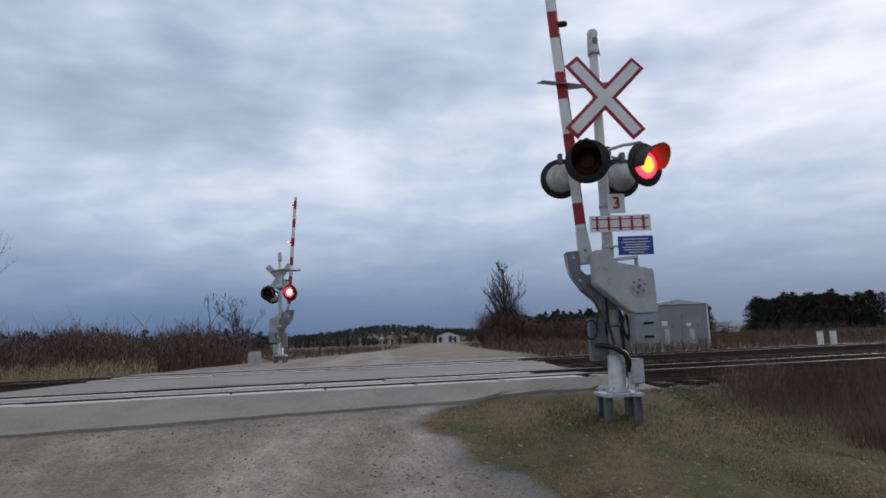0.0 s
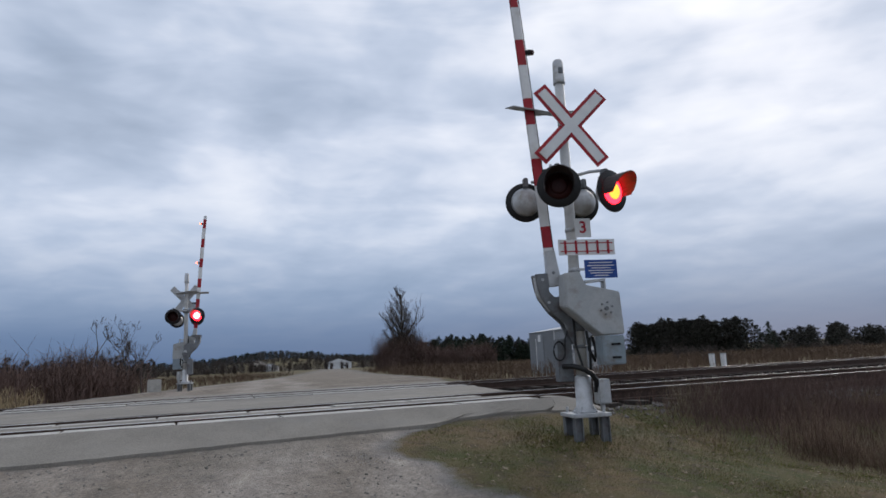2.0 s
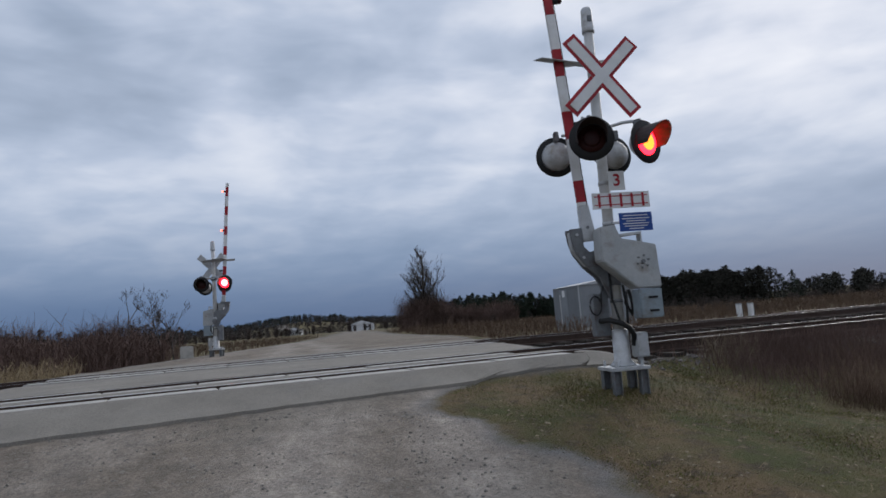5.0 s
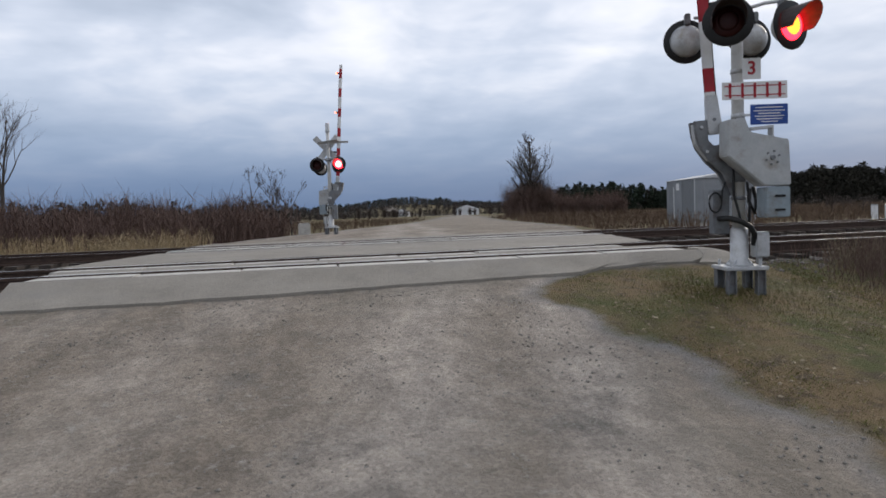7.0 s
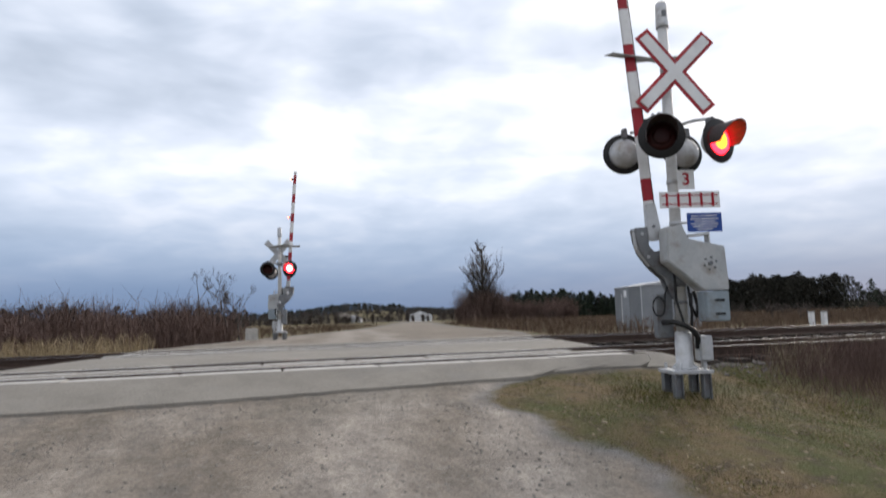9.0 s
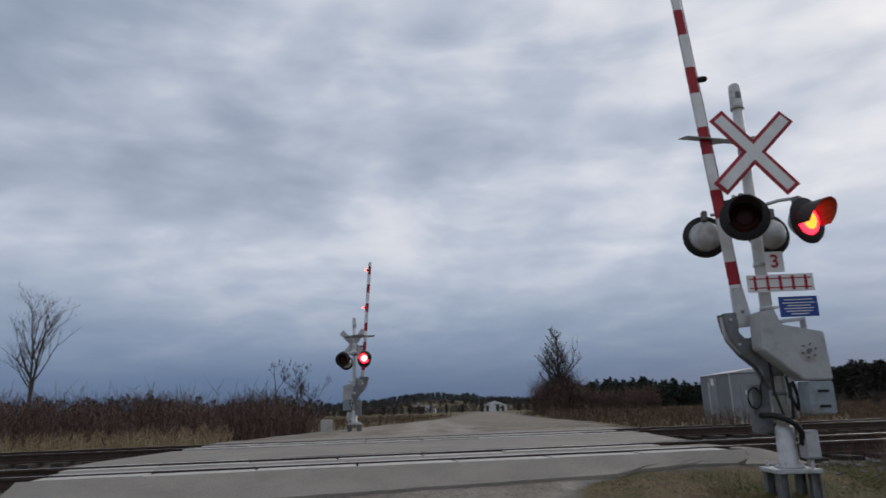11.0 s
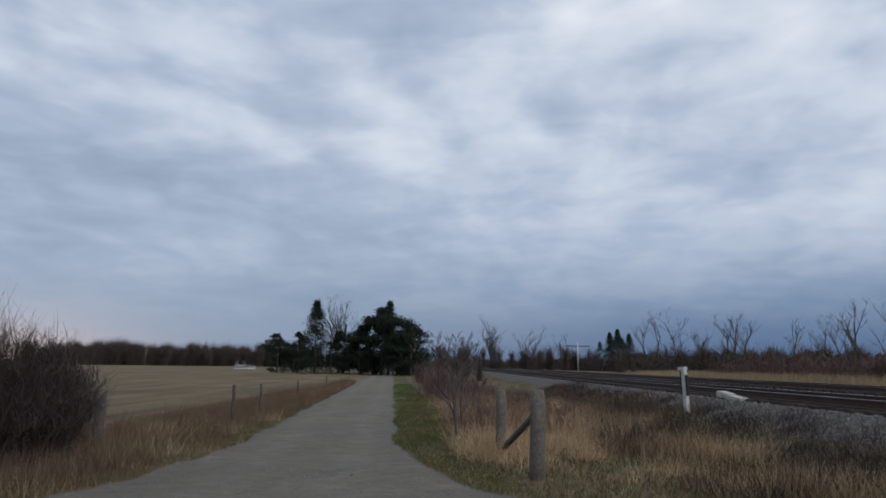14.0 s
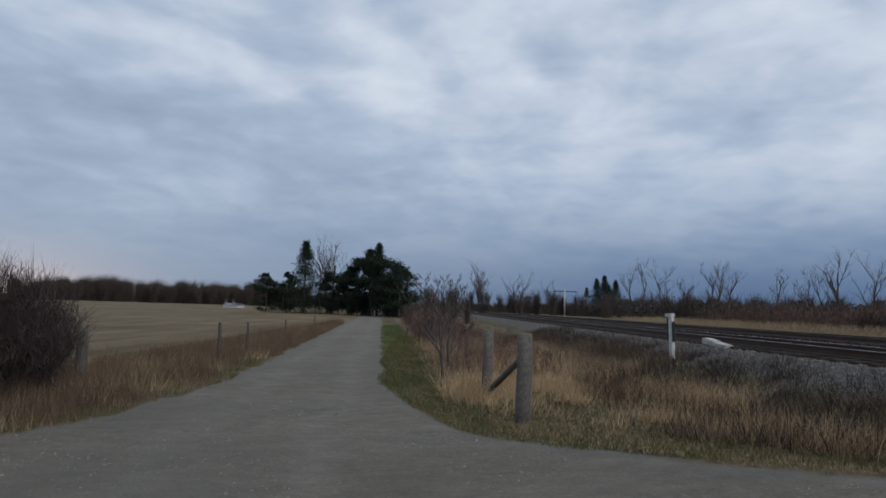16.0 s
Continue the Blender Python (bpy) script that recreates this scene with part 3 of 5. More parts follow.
# ---- tracks ----
def rail_bm(length):
    bm = bmesh.new()
    prof = [(-0.07, -0.17), (0.07, -0.17), (0.07, -0.155), (0.012, -0.135), (0.012, -0.045), (0.036, -0.035), (0.036, -0.005), (0.03, 0), (-0.03, 0), (-0.036, -0.005), (-0.036, -0.035), (-0.012, -0.045), (-0.012, -0.135), (-0.07, -0.155)]
    a = [bm.verts.new((-length, y, z)) for y, z in prof]
    b = [bm.verts.new((length, y, z)) for y, z in prof]
    for k in range(len(prof)):
        f = bm.faces.new((a[k], a[(k + 1) % len(prof)], b[(k + 1) % len(prof)], b[k]))
        f.material_index = 1 if k == 7 else 0
    bmesh.ops.recalc_face_normals(bm, faces=bm.faces)
    return bm


tie_mesh = None
for yc, zt in ((2.9375, 0.325), (8.9475, 0.345)):
    track = thing("railway_track", pose(0, yc, 0), "railway track of worn steel rails on dark ties", "railway track", "tracks", "structure")
    for s in (-1, 1):
        ob = part("rail", rail_bm(900), RAIL, track)
        ob.data.materials.append(RAILTOP)
        ob.location = (0, s * 0.7175, zt)
    rest = []
    for k in range(-400, 401):
        x = k * 0.55
        if deck_left(yc) - 0.3 < x < deck_right(yc) + 0.3:
            continue
        if -62 < x < 22:
            if tie_mesh is None:
                ob = part("tie", B(-0.115, 0.115, -1.3, 1.3, -0.18, 0, bevel=0.015), TIE, track)
                tie_mesh = ob.data
            else:
                ob = new("tie", tie_mesh)
                ob.parent = track
            ob.location = (x + random.uniform(-0.03, 0.03), random.uniform(-0.04, 0.04), zt - 0.168)
            ob.rotation_euler = (0, 0, random.uniform(-0.02, 0.02))
        else:
            rest.append(x)
    bm = bmesh.new()
    for x in rest:
        box(bm, x - 0.115, x + 0.115, -1.3, 1.3, zt - 0.34, zt - 0.168)
    tagged(part("distant_ties", bm, TIE, track), kind="stuff")


# ---- level crossing signal ----
def crossbuck(parent, m, front=True):
    boards = []
    for a in (48, -48):
        t = m @ pose(0, -0.012 if a > 0 else 0.0, 0, 0, a, 0)
        b = part("crossbuck_board", turned(B(-0.60, 0.60, -0.003, 0.004, -0.1, 0.1), t), ALU, parent, "white crossbuck board edged in red")
        if front:
            part("red_edge", turned(B(-0.60, 0.60, -0.006, -0.0035, -0.1, 0.1), t), RED, b)
            part("white_face", turned(B(-0.558, 0.558, -0.0105 if a > 0 else -0.0255, -0.0065, -0.06, 0.06), t), WHITE, b)
        boards.append(b)


def lamp(parent, place, yaw, lit, core=LENS_ON):
    """A flashing lamp that faces -y, turned by yaw."""
    m = pose(*place, 0, 0, yaw)
    disc = part("signal_lamp", turned(lathe([(0.05, 0.0), (0.25, 0.0), (0.255, -0.012), (0.25, -0.02), (0.12, -0.012), (0.02, -0.012)], sides=32), m), BLACK, parent, "black round lamp background")
    part("lamp_housing", turned(lathe([(0.185, 0.002), (0.178, 0.05), (0.152, 0.10), (0.105, 0.145), (0.05, 0.165), (0.01, 0.168)]), m), ALU, disc, "domed aluminium lamp housing")
    part("lens", turned(lathe([(0.16, -0.018), (0.155, -0.03), (0.105, -0.042), (0.01, -0.042)]), m), LENS_RIM if lit else LENS_OFF, disc, "glowing red lens" if lit else "unlit dark red lens")
    part("lens_centre", turned(lathe([(0.104, -0.043), (0.08, -0.048), (0.05, -0.053), (0.01, -0.055)]), m), core if lit else LENS_OFF, disc)
    bm = bmesh.new()
    rows = []
    for k in range(15):
        a = math.radians(-20 + 220 * k / 14)
        d = 0.30 * (0.45 + 0.55 * math.sin(math.pi * k / 14))
        rows.append([bm.verts.new((r * math.cos(a), y, r * math.sin(a))) for r, y in ((0.175, -0.02), (0.172, -0.02 - d), (0.166, -0.02 - d), (0.169, -0.02))])
    for q, s in zip(rows, rows[1:]):
        for k in range(4):
            bm.faces.new((q[k], q[(k + 1) % 4], s[(k + 1) % 4], s[k]))
    bmesh.ops.recalc_face_normals(bm, faces=bm.faces)
    part("hood", turned(bm, m), HOOD, disc, "black visor hood")
    part("mounting_clamp", turned(B(-0.03, 0.03, 0.03, 0.13, 0.17, 0.29, bevel=0.01), m), DKGREY, disc)


def letters(text, size, m, material, parent, name):
    cu = bpy.data.curves.new(name, "FONT")
    cu.body, cu.size, cu.align_x, cu.align_y, cu.extrude, cu.offset = text, size, "CENTER", "CENTER", 0.001, 0.004
    tmp = new("text", cu)
    me = bpy.data.meshes.new_from_object(tmp.evaluated_get(bpy.context.evaluated_depsgraph_get()))
    bpy.data.objects.remove(tmp)
    me.transform(m @ pose(0, 0, 0, 90, 0, 0))
    me.materials.clear()
    me.materials.append(material)
    ob = new(name, me)
    ob.parent = parent
    return ob


def crossing_signal(m, cut=0.0, signs=True, label="", glows=1, cross_dz=0.0, mech_dz=0.0, reach=1.0):
    s = thing("crossing_signal", m, label, "crossing signal", "crossing signals")
    # stand: legs, plate, socket
    for x in (-0.16, 0.16):
        for y in (-0.16, 0.16):
            bm = B(x - 0.045, x + 0.045, y - 0.006, y + 0.006, -0.3, 0.225)
            box(bm, x - 0.045, x - 0.035, y - 0.045, y + 0.045, -0.3, 0.225)
            box(bm, x + 0.035, x + 0.045, y - 0.045, y + 0.045, -0.3, 0.225)
            part("leg", bm, DKGREY, s, "dull dark steel beam leg")
    bp = part("base_plate", B(-0.23, 0.23, -0.23, 0.23, 0.225, 0.265, bevel=0.008), ALU, s)
    for x in (-0.16, 0.16):
        for y in (-0.16, 0.16):
            part("bolt", T([(x, y, 0.26), (x, y, 0.33)], 0.016, 6), ALU, bp)
    part("socket", turned(lathe([(0.135, 0.265), (0.135, 0.29), (0.098, 0.30), (0.095, 0.66), (0.09, 0.68), (0.07, 0.69)], sides=24), pose(0, 0, 0, 90, 0, 0)), ALU, s, "wider cast pole socket")
    for a in range(4):
        part("gusset", turned(plate([(0.09, 0.265), (0.17, 0.265), (0.09, 0.35)], -0.006, 0.006), pose(0, 0, 0, 0, 0, 45 + 90 * a)), ALU, s)
    jb = part("junction_box", B(0.12, 0.27, -0.16, 0.0, 0.36, 0.64, bevel=0.012), GREY, s, "small pale grey junction box")
    part("lid", B(0.13, 0.26, -0.172, -0.162, 0.375, 0.625, bevel=0.003), ALU, jb)
    part("conduit", T([(0.2, -0.08, 0.36), (0.2, -0.08, 0.265)], 0.02, 8), ALU, jb)
    up_ = -cut
    top = 4.62 + up_ + cross_dz
    part("pole", T([(0, 0, 0.66), (0, 0, 4.36 + up_ + cross_dz)], [0.068, 0.058], 20), PALE, s, "pale grey steel mast")
    bell = part("bell", T([(0, 0, 4.30 + up_ + cross_dz), (0, 0, 4.33 + up_ + cross_dz), (0, 0, top - 0.03), (0, 0, top)], [0.075, 0.075, 0.066, 0.05], 20), ALU, s, "grey cylindrical bell at the mast top")
    part("bell_slot", B(-0.025, 0.03, -0.078, -0.06, 4.42 + up_ + cross_dz, 4.5 + up_ + cross_dz, bevel=0.005), DKGREY, bell)
    def M(x, y, z, *r):
        return pose(x, y, z + up_, *r)

    def G(x, y, z, *r):
        return pose(x, y, z + up_ + mech_dz, *r)

    crossbuck(s, M(0.06, -0.12, 3.71 + cross_dz, 0, 3, 0))
    part("cross_bracket", turned(B(-0.02, 0.02, -0.11, 0.07, -0.05, 0.05, bevel=0.004), M(0, 0, 3.73 + cross_dz)), ALU, s)
    for a, dz, l0, l1 in ((14, 0.0, -0.72, 0.3), (-20, 0.03, -0.42, 0.36)):
        part("side_crossbuck_board", turned(B(l0, l1, -0.10, 0.10, -0.004, 0.004), M(0, 0.1, 3.93 + dz + cross_dz, 12, 2, a)), ALU, s, "aluminium board of a second crossbuck seen edge on")
    # lamps on two cross arms
    for y, yaw0 in ((-0.30, 0), (0.33, 180)):
        part("lamp_arm", turned(T([(-0.33, y * 1.15, 0.27), (-0.2, y * 0.8, 0.25), (0, y * 0.35, 0.2), (0.2, y * 0.8, 0.23), (0.36, y * 1.15, 0.22)], 0.02, 8), M(0, 0, 2.86)), ALU, s)
        part("arm_clamp", turned(B(-0.09, 0.09, -0.09, 0.09, -0.06, 0.06, bevel=0.015), M(0, y * 0.12, 3.06)), DKGREY, s)
    for k, (x, y, z, yaw) in enumerate(((-0.27, -0.42, 2.86, -18), (0.37, -0.42, 2.80, 26), (-0.42, 0.40, 2.87, 172), (0.33, 0.40, 2.86, 186))):
        lamp(s, (x, y, z + up_), yaw, k == glows, LENS_ON if signs else LENS_FAR)
    if signs:
        tab = part("track_count_tab", turned(B(-0.1, 0.1, -0.004, 0.004, -0.11, 0.12, bevel=0.002), M(0.10, -0.13, 2.42)), WHITE, s, "white tab with a red figure")
        letters("3", 0.2, M(0.10, -0.136, 2.425), RED, tab, "figure")
        lad = part("track_sign", turned(B(-0.355, 0.355, -0.004, 0.004, -0.095, 0.095, bevel=0.002), M(0.13, -0.13, 2.19)), WHITE, s, "white sign with a red track symbol")
        for dz in (-0.05, 0.05):
            part("symbol_rail", turned(B(-0.33, 0.33, -0.0075, -0.0045, dz - 0.006, dz + 0.006), M(0.13, -0.13, 2.19)), RED, lad)
        for k in range(5):
            x = -0.27 + 0.135 * k
            part("symbol_tie", turned(B(x - 0.014, x + 0.014, -0.010, -0.0075, -0.08, 0.08), M(0.13, -0.13, 2.19)), RED, lad)
        blue = part("notice_plate", turned(B(-0.205, 0.205, -0.004, 0.004, -0.11, 0.11, bevel=0.002), M(0.30, -0.1, 1.93)), BLUE, s, "blue emergency notice plate")
        for k, (dz, w) in enumerate(((0.075, 0.15), (0.04, 0.17), (0.01, 0.12), (-0.02, 0.16), (-0.05, 0.14), (-0.08, 0.09))):
            part("notice_line", turned(B(-w, w, -0.0075, -0.0045, dz - 0.005, dz + 0.005), M(0.30, -0.1, 1.93)), WHITE, blue)
        for z in (2.42, 2.22, 1.93, 1.78):
            part("pole_band", turned(T([(0, 0, z - 0.025), (0, 0, z + 0.025)], 0.072, 16), M(0, 0, 0)), ALU, s)
            part("sign_bracket", turned(B(0.0, 0.1, -0.10, -0.06, z - 0.012, z + 0.012), M(0, 0, 0)), ALU, s)
    # gate mechanism
    mech = part("gate_mechanism", turned(plate([(-0.24, 1.86), (-0.06, 1.88), (0.0, 1.72), (0.41, 1.63), (0.43, 1.14), (0.14, 1.14), (-0.25, 1.48)], -0.32, -0.08, 0.012), G(0, 0, 0)), GREY, s, "grey angular gate mechanism housing")
    for k in range(6):
        a = 2 * math.pi * k / 6 + 0.3
        part("bolt", turned(T([(0.23 + 0.07 * math.cos(a), -0.335, 1.44 + 0.07 * math.sin(a)), (0.23 + 0.07 * math.cos(a), -0.318, 1.44 + 0.07 * math.sin(a))], 0.011, 6), G(0, 0, 0)), DKGREY, mech)
    part("hub", turned(T([(0.23, -0.34, 1.44), (0.23, -0.318, 1.44)], 0.025, 10), G(0, 0, 0)), DKGREY, mech)
    part("cover_rib", turned(plate([(0.0, 1.77), (0.25, 1.79), (0.25, 1.66), (0.235, 1.66), (0.235, 1.76), (0.0, 1.74)], -0.31, -0.20), G(0, 0, 0)), ALU, mech)
    part("shaft", turned(T([(0.0, -0.08, 1.28), (0.0, 0.22, 1.28)], 0.07, 14), G(0, 0, 0)), DKGREY, mech)
    yoke = [(-0.50, 1.89), (-0.20, 1.91), (-0.20, 1.83), (-0.34, 1.81), (-0.345, 1.68), (-0.28, 1.61), (-0.10, 1.65), (0.02, 1.58), (0.05, 1.25), (0.02, 1.08), (-0.08, 1.05), (-0.18, 1.30), (-0.33, 1.44), (-0.44, 1.60), (-0.48, 1.74)]
    for y0, y1 in ((0.10, 0.15), (-0.04, 0.01)):
        ba = part("bracket_arm", turned(plate(yoke, y0, y1, 0.008), G(0, 0, 0)), DKGREY, s, "dark grey curved yoke of the gate arm")
        for x, z in ((-0.42, 1.82), (-0.36, 1.55), (-0.12, 1.40)):
            part("bolt", turned(T([(x, y0 - 0.018, z), (x, y0, z)], 0.018, 6), G(0, 0, 0)), ALU, ba)
    part("yoke_web", turned(plate([(-0.49, 1.86), (-0.46, 1.86), (-0.44, 1.66), (-0.30, 1.48), (-0.32, 1.45), (-0.47, 1.64)], 0.01, 0.10), G(0, 0, 0)), GREY, s)
    part("crank_pin", turned(T([(-0.02, -0.07, 1.36), (-0.02, 0.18, 1.36)], 0.055, 12), G(0, 0, 0)), ALU, s)
    cw = part("counterweight", turned(B(0.15, 0.42, -0.32, -0.10, 0.80, 1.13, bevel=0.012), G(0, 0, 0)), BLUEGREY, s, "blue-grey counterweight box")
    for z in (0.88, 1.03):
        part("latch", turned(B(0.25, 0.36, -0.335, -0.318, z - 0.012, z + 0.012, bevel=0.004), G(0, 0, 0)), BLACK, cw)
    part("counterweight", turned(B(-0.26, -0.08, 0.05, 0.2, 0.62, 1.12, bevel=0.012), G(0, 0, 0)), DKGREY, s)
    part("cable", turned(T([(-0.2, 0.05, 0.80), (-0.14, -0.10, 0.80), (-0.03, -0.15, 0.76), (0.06, -0.16, 0.70), (0.11, -0.14, 0.62), (0.12, -0.1, 0.5)], 0.032, 10), M(0, 0, 0) if not cut else M(0, 0, cut)), RUBBER, s, "black corrugated cable")
    loop = [(-0.26 + 0.07 * math.cos(a), 0.0, 0.98 + 0.11 * math.sin(a)) for a in (k * math.pi / 8 for k in range(17))]
    part("cable_loop", turned(T([(-0.1, 0.02, 1.3), (-0.18, 0.0, 1.12)] + loop, 0.01, 6), G(0, 0, 0)), RUBBER, s)
    part("cable", turned(T([(0.06, -0.08, 1.2), (0.085, -0.09, 0.95), (0.075, -0.08, 0.7)], 0.016, 6), G(0, 0, 0)), RUBBER, s)
    part("cable", turned(T([(-0.06, -0.07, 1.9), (-0.085, -0.075, 1.5), (-0.08, -0.07, 1.05), (-0.03, -0.12, 0.78)], 0.014, 6), G(0, 0, 0)), RUBBER, s)
    part("cable", turned(T([(0.15, -0.02, 1.14), (0.17, -0.06, 0.98), (0.13, -0.10, 0.85), (0.08, -0.08, 0.98), (0.10, -0.06, 1.12)], 0.022, 8), G(0, 0, 0)), RUBBER, s, "looped black hose under the mechanism")
    for z in (1.02, 1.22):
        part("pole_band", turned(T([(0, 0, z - 0.02), (0, 0, z + 0.02)], 0.078, 16), G(0, 0, 0)), DKGREY, s)
    for x in (0.36, 0.05):
        part("conduit", T([(x * 0.6, 0.02, 0.28), (x * 0.6, 0.0, 0.62)], 0.018, 8), ALU, s)
    # raised gate arm
    base, lean = Vector((-0.26, -0.01, 1.55)), math.radians(4.0)
    A = G(*base) @ pose(0, 0, 0, 0, -math.degrees(lean), 0) @ Matrix.Diagonal((1, 1, reach, 1))
    holder = part("arm_holder", turned(plate([(-0.07, 0.19), (0.07, 0.19), (0.085, 0.28), (0.055, 0.62), (-0.055, 0.62), (-0.07, 0.3)], -0.05, 0.05, 0.006), A), ALU, s, "tapered steel arm holder")
    part("arm_bolt", turned(T([(0, -0.06, 0.35), (0, 0.06, 0.35)], 0.02, 8), A), DKGREY, holder)
    cuts = [0.55, 0.66, 0.92, 1.43, 1.77, 2.21, 2.55, 2.99, 3.33, 3.77, 4.11, 4.52, 4.88, 5.02]
    arm = part("gate_arm", turned(B(-0.045, 0.045, -0.012, 0.012, 0.6, 5.03, bevel=0.004), A), DKGREY, s, "raised gate arm striped red and white")
    for k, (a, b) in enumerate(zip(cuts, cuts[1:])):
        w = 0.062 - 0.016 * a / 5
        part("stripe", turned(B(-w, w, -0.022, -0.0125, a, b, bevel=0.003), A), RED if k % 2 == 1 else WHITE, arm)
        part("stripe", turned(B(-w, w, 0.0125, 0.022, a, b, bevel=0.003), A), RED if k % 2 == 1 else WHITE, arm)
    for z, lit in ((1.6, False), (3.16, not signs), (4.70, True)):
        al = part("arm_lamp", turned(T([(0.05, 0, z), (0.115, 0, z)], [0.03, 0.04], 12), A), BLACK, arm, "small lamp on the gate arm")
        part("arm_lens", turned(T([(0.118, 0, z), (0.16, 0, z), (0.175, 0, z)], [0.036, 0.034, 0.015], 12), A), LENS_TIP if lit else LENS_OFF, al, "glowing red lens" if lit else "unlit red lens")
    part("arm_wire", turned(T([(0.05, -0.02, 0.6), (0.062, -0.02, 2.0), (0.058, -0.02, 4.6)], 0.006, 5), A), RUBBER, arm)
    return s


crossing_signal(pose(0, 0, -0.04, 0, 0, -12), label="grey level crossing signal with raised red-and-white gate arm")
crossing_signal(pose(-4.0, 17.1, 0.33, 0, 0, 168), 0.45, signs=False, glows=2, cross_dz=-0.28, mech_dz=0.36, reach=0.88, label="grey level crossing signal seen from behind across the tracks")


# ---- railway equipment ----
def bungalow(m):
    b = thing("equipment_bungalow", m, "grey corrugated steel railway equipment bungalow with shallow roof", "equipment shed")
    W, L, H = 2.7, 3.0, 1.9
    bm = B(0, W, 0, L, 0, H)
    part("body", bm, STEEL, b)
    for k in range(24):
        part("rib", B(-0.012, -0.001, 0.06 + k * 0.122, 0.10 + k * 0.122, 0.05, H - 0.03), STEEL, b)
    bm = bmesh.new()
    o = 0.06
    v = [bm.verts.new(c) for c in ((-o, -o, H), (W + o, -o, H), (W / 2, -o, H + 0.22), (-o, L + o, H), (W + o, L + o, H), (W / 2, L + o, H + 0.22))]
    for f in ((0, 1, 2), (5, 4, 3), (0, 2, 5, 3), (2, 1, 4, 5), (1, 0, 3, 4)):
        bm.faces.new([v[i] for i in f])
    bmesh.ops.recalc_face_normals(bm, faces=bm.faces)
    part("roof", bm, ALU, b)
    d = part("door", B(-0.035, -0.013, 1.2, 2.1, 0.12, 1.8, bevel=0.004), STEEL, b)
    part("door_edge", B(-0.05, -0.036, 2.05, 2.1, 0.12, 1.6), WHITE, d)
    part("notice", B(-0.045, -0.036, 1.5, 1.8, 1.45, 1.75), WHITE, d)
    part("corner_trim", B(-0.02, 0.03, -0.02, -0.001, 0, H), ALU, b)
    part("corner_trim", B(W - 0.03, W + 0.02, -0.02, -0.001, 0, H), WHITE, b)
    part("vent", B(0.6, 0.85, -0.04, -0.027, 1.0, 1.2, bevel=0.004), WHITE, b)
    part("vent", B(1.7, 1.9, -0.04, -0.027, 0.95, 1.1, bevel=0.004), WHITE, b)
    for x in (0.42, 1.52):
        fd = part("door", B(x, x + 0.78, -0.026, -0.001, 0.12, 1.5, bevel=0.004), STEEL, b)
        part("door_edge", B(x + 0.28, x + 0.5, -0.034, -0.027, 0.2, 0.85, bevel=0.003), ALU, fd)
        part("latch", B(x + 0.66, x + 0.72, -0.045, -0.027, 0.9, 1.02, bevel=0.004), DKGREY, fd)
    part("footing", B(0.05, W - 0.05, 0.05, L - 0.05, -0.3, -0.001), CONC, b)


bungalow(pose(11.4, 19.2, 0.15, 0, 0, -8))


def white_case(x, y, h=0.75, w=0.42, d=0.2):
    z = float(land(x, y))
    c = thing("relay_case", pose(x, y, z, 0, 0, -4), "small white trackside relay case on short feet", "relay case", "relay cases")
    part("case", B(-w / 2, w / 2, -d, d, 0.15, h, bevel=0.015), WHITE, c)
    part("cap", B(-w / 2 - 0.008, w / 2 + 0.008, -d - 0.01, d + 0.01, h - 0.02, h + 0.03, bevel=0.012), ALU, c)
    part("side_panel", B(w / 2 + 0.001, w / 2 + 0.035, -d * 0.8, d * 0.8, 0.12, h - 0.06, bevel=0.006), BLACK, c, "black side panel")
    for s in (-1, 1):
        part("foot", B(s * w * 0.35 - 0.03, s * w * 0.35 + 0.03, -d / 2, d / 2, -0.1, 0.16), ALU, c)


for x, y in ((15.5, 14.15), (15.87, 13.93), (-30, 20.2)):
    white_case(x, y, 0.7, 0.14 if x > 0 else 0.6, 0.1 if x > 0 else 0.2)


def fence_post(x, y, h, r, name="fence_post", label="weathered grey wooden fence post", lean=(0, 0), material=None):
    z = float(land(x, y))
    p = thing(name, pose(x, y, z, lean[0], lean[1], 0), label, "fence post", "fence posts")
    bm = T([(0, 0, -0.4), (0, 0, 0.3 * h), (0.01, 0.01, 0.7 * h), (0, 0, h - 0.01), (0, 0, h)], [r * 1.08, r, r * 0.97, r * 0.95, r * 0.8], 12)
    for v in bm.verts:
        v.co += 0.08 * r * Vector((noise.noise(v.co * 9), noise.noise(v.co * 9 + Vector((5, 0, 0))), 0))
    part("shaft", bm, material or WOODPOST, p)
    return p


pa = fence_post(-14.1, -4.5, 1.2, 0.105, label="thick weathered corner fence post split at the top", lean=(0, 1.0))
pb = fence_post(-16.9, -4.7, 1.15, 0.095)
brace = thing("brace_rail", pose(0, 0, 0), "dark wooden brace between two fence posts", "brace")
part("rail", T([(-14.2, -4.52, float(land(-14.1, -4.5)) + 0.85), (-16.75, -4.66, float(land(-16.9, -4.7)) + 0.12)], 0.05, 8), WOODPOST, brace)
for x, y, h, r in ((-21.5, -10.75, 1.0, 0.04), (-25.6, -11.1, 0.9, 0.035), (-17.4, -12.0, 0.95, 0.10), (-34, -11.6, 0.8, 0.03), (-46, -12.2, 0.8, 0.03)):
    fence_post(x, y, h, r, material=BARK if r < 0.05 else None, label="thin dark fence post at a field edge" if r < 0.05 else "thick weathered fence post in tall weeds")

wp = thing("whistle_post", pose(-21.4, 0.35, float(land(-21.4, 0.35)), 0, -3, 20), "chipped white trackside post with a bent top", "trackside post")
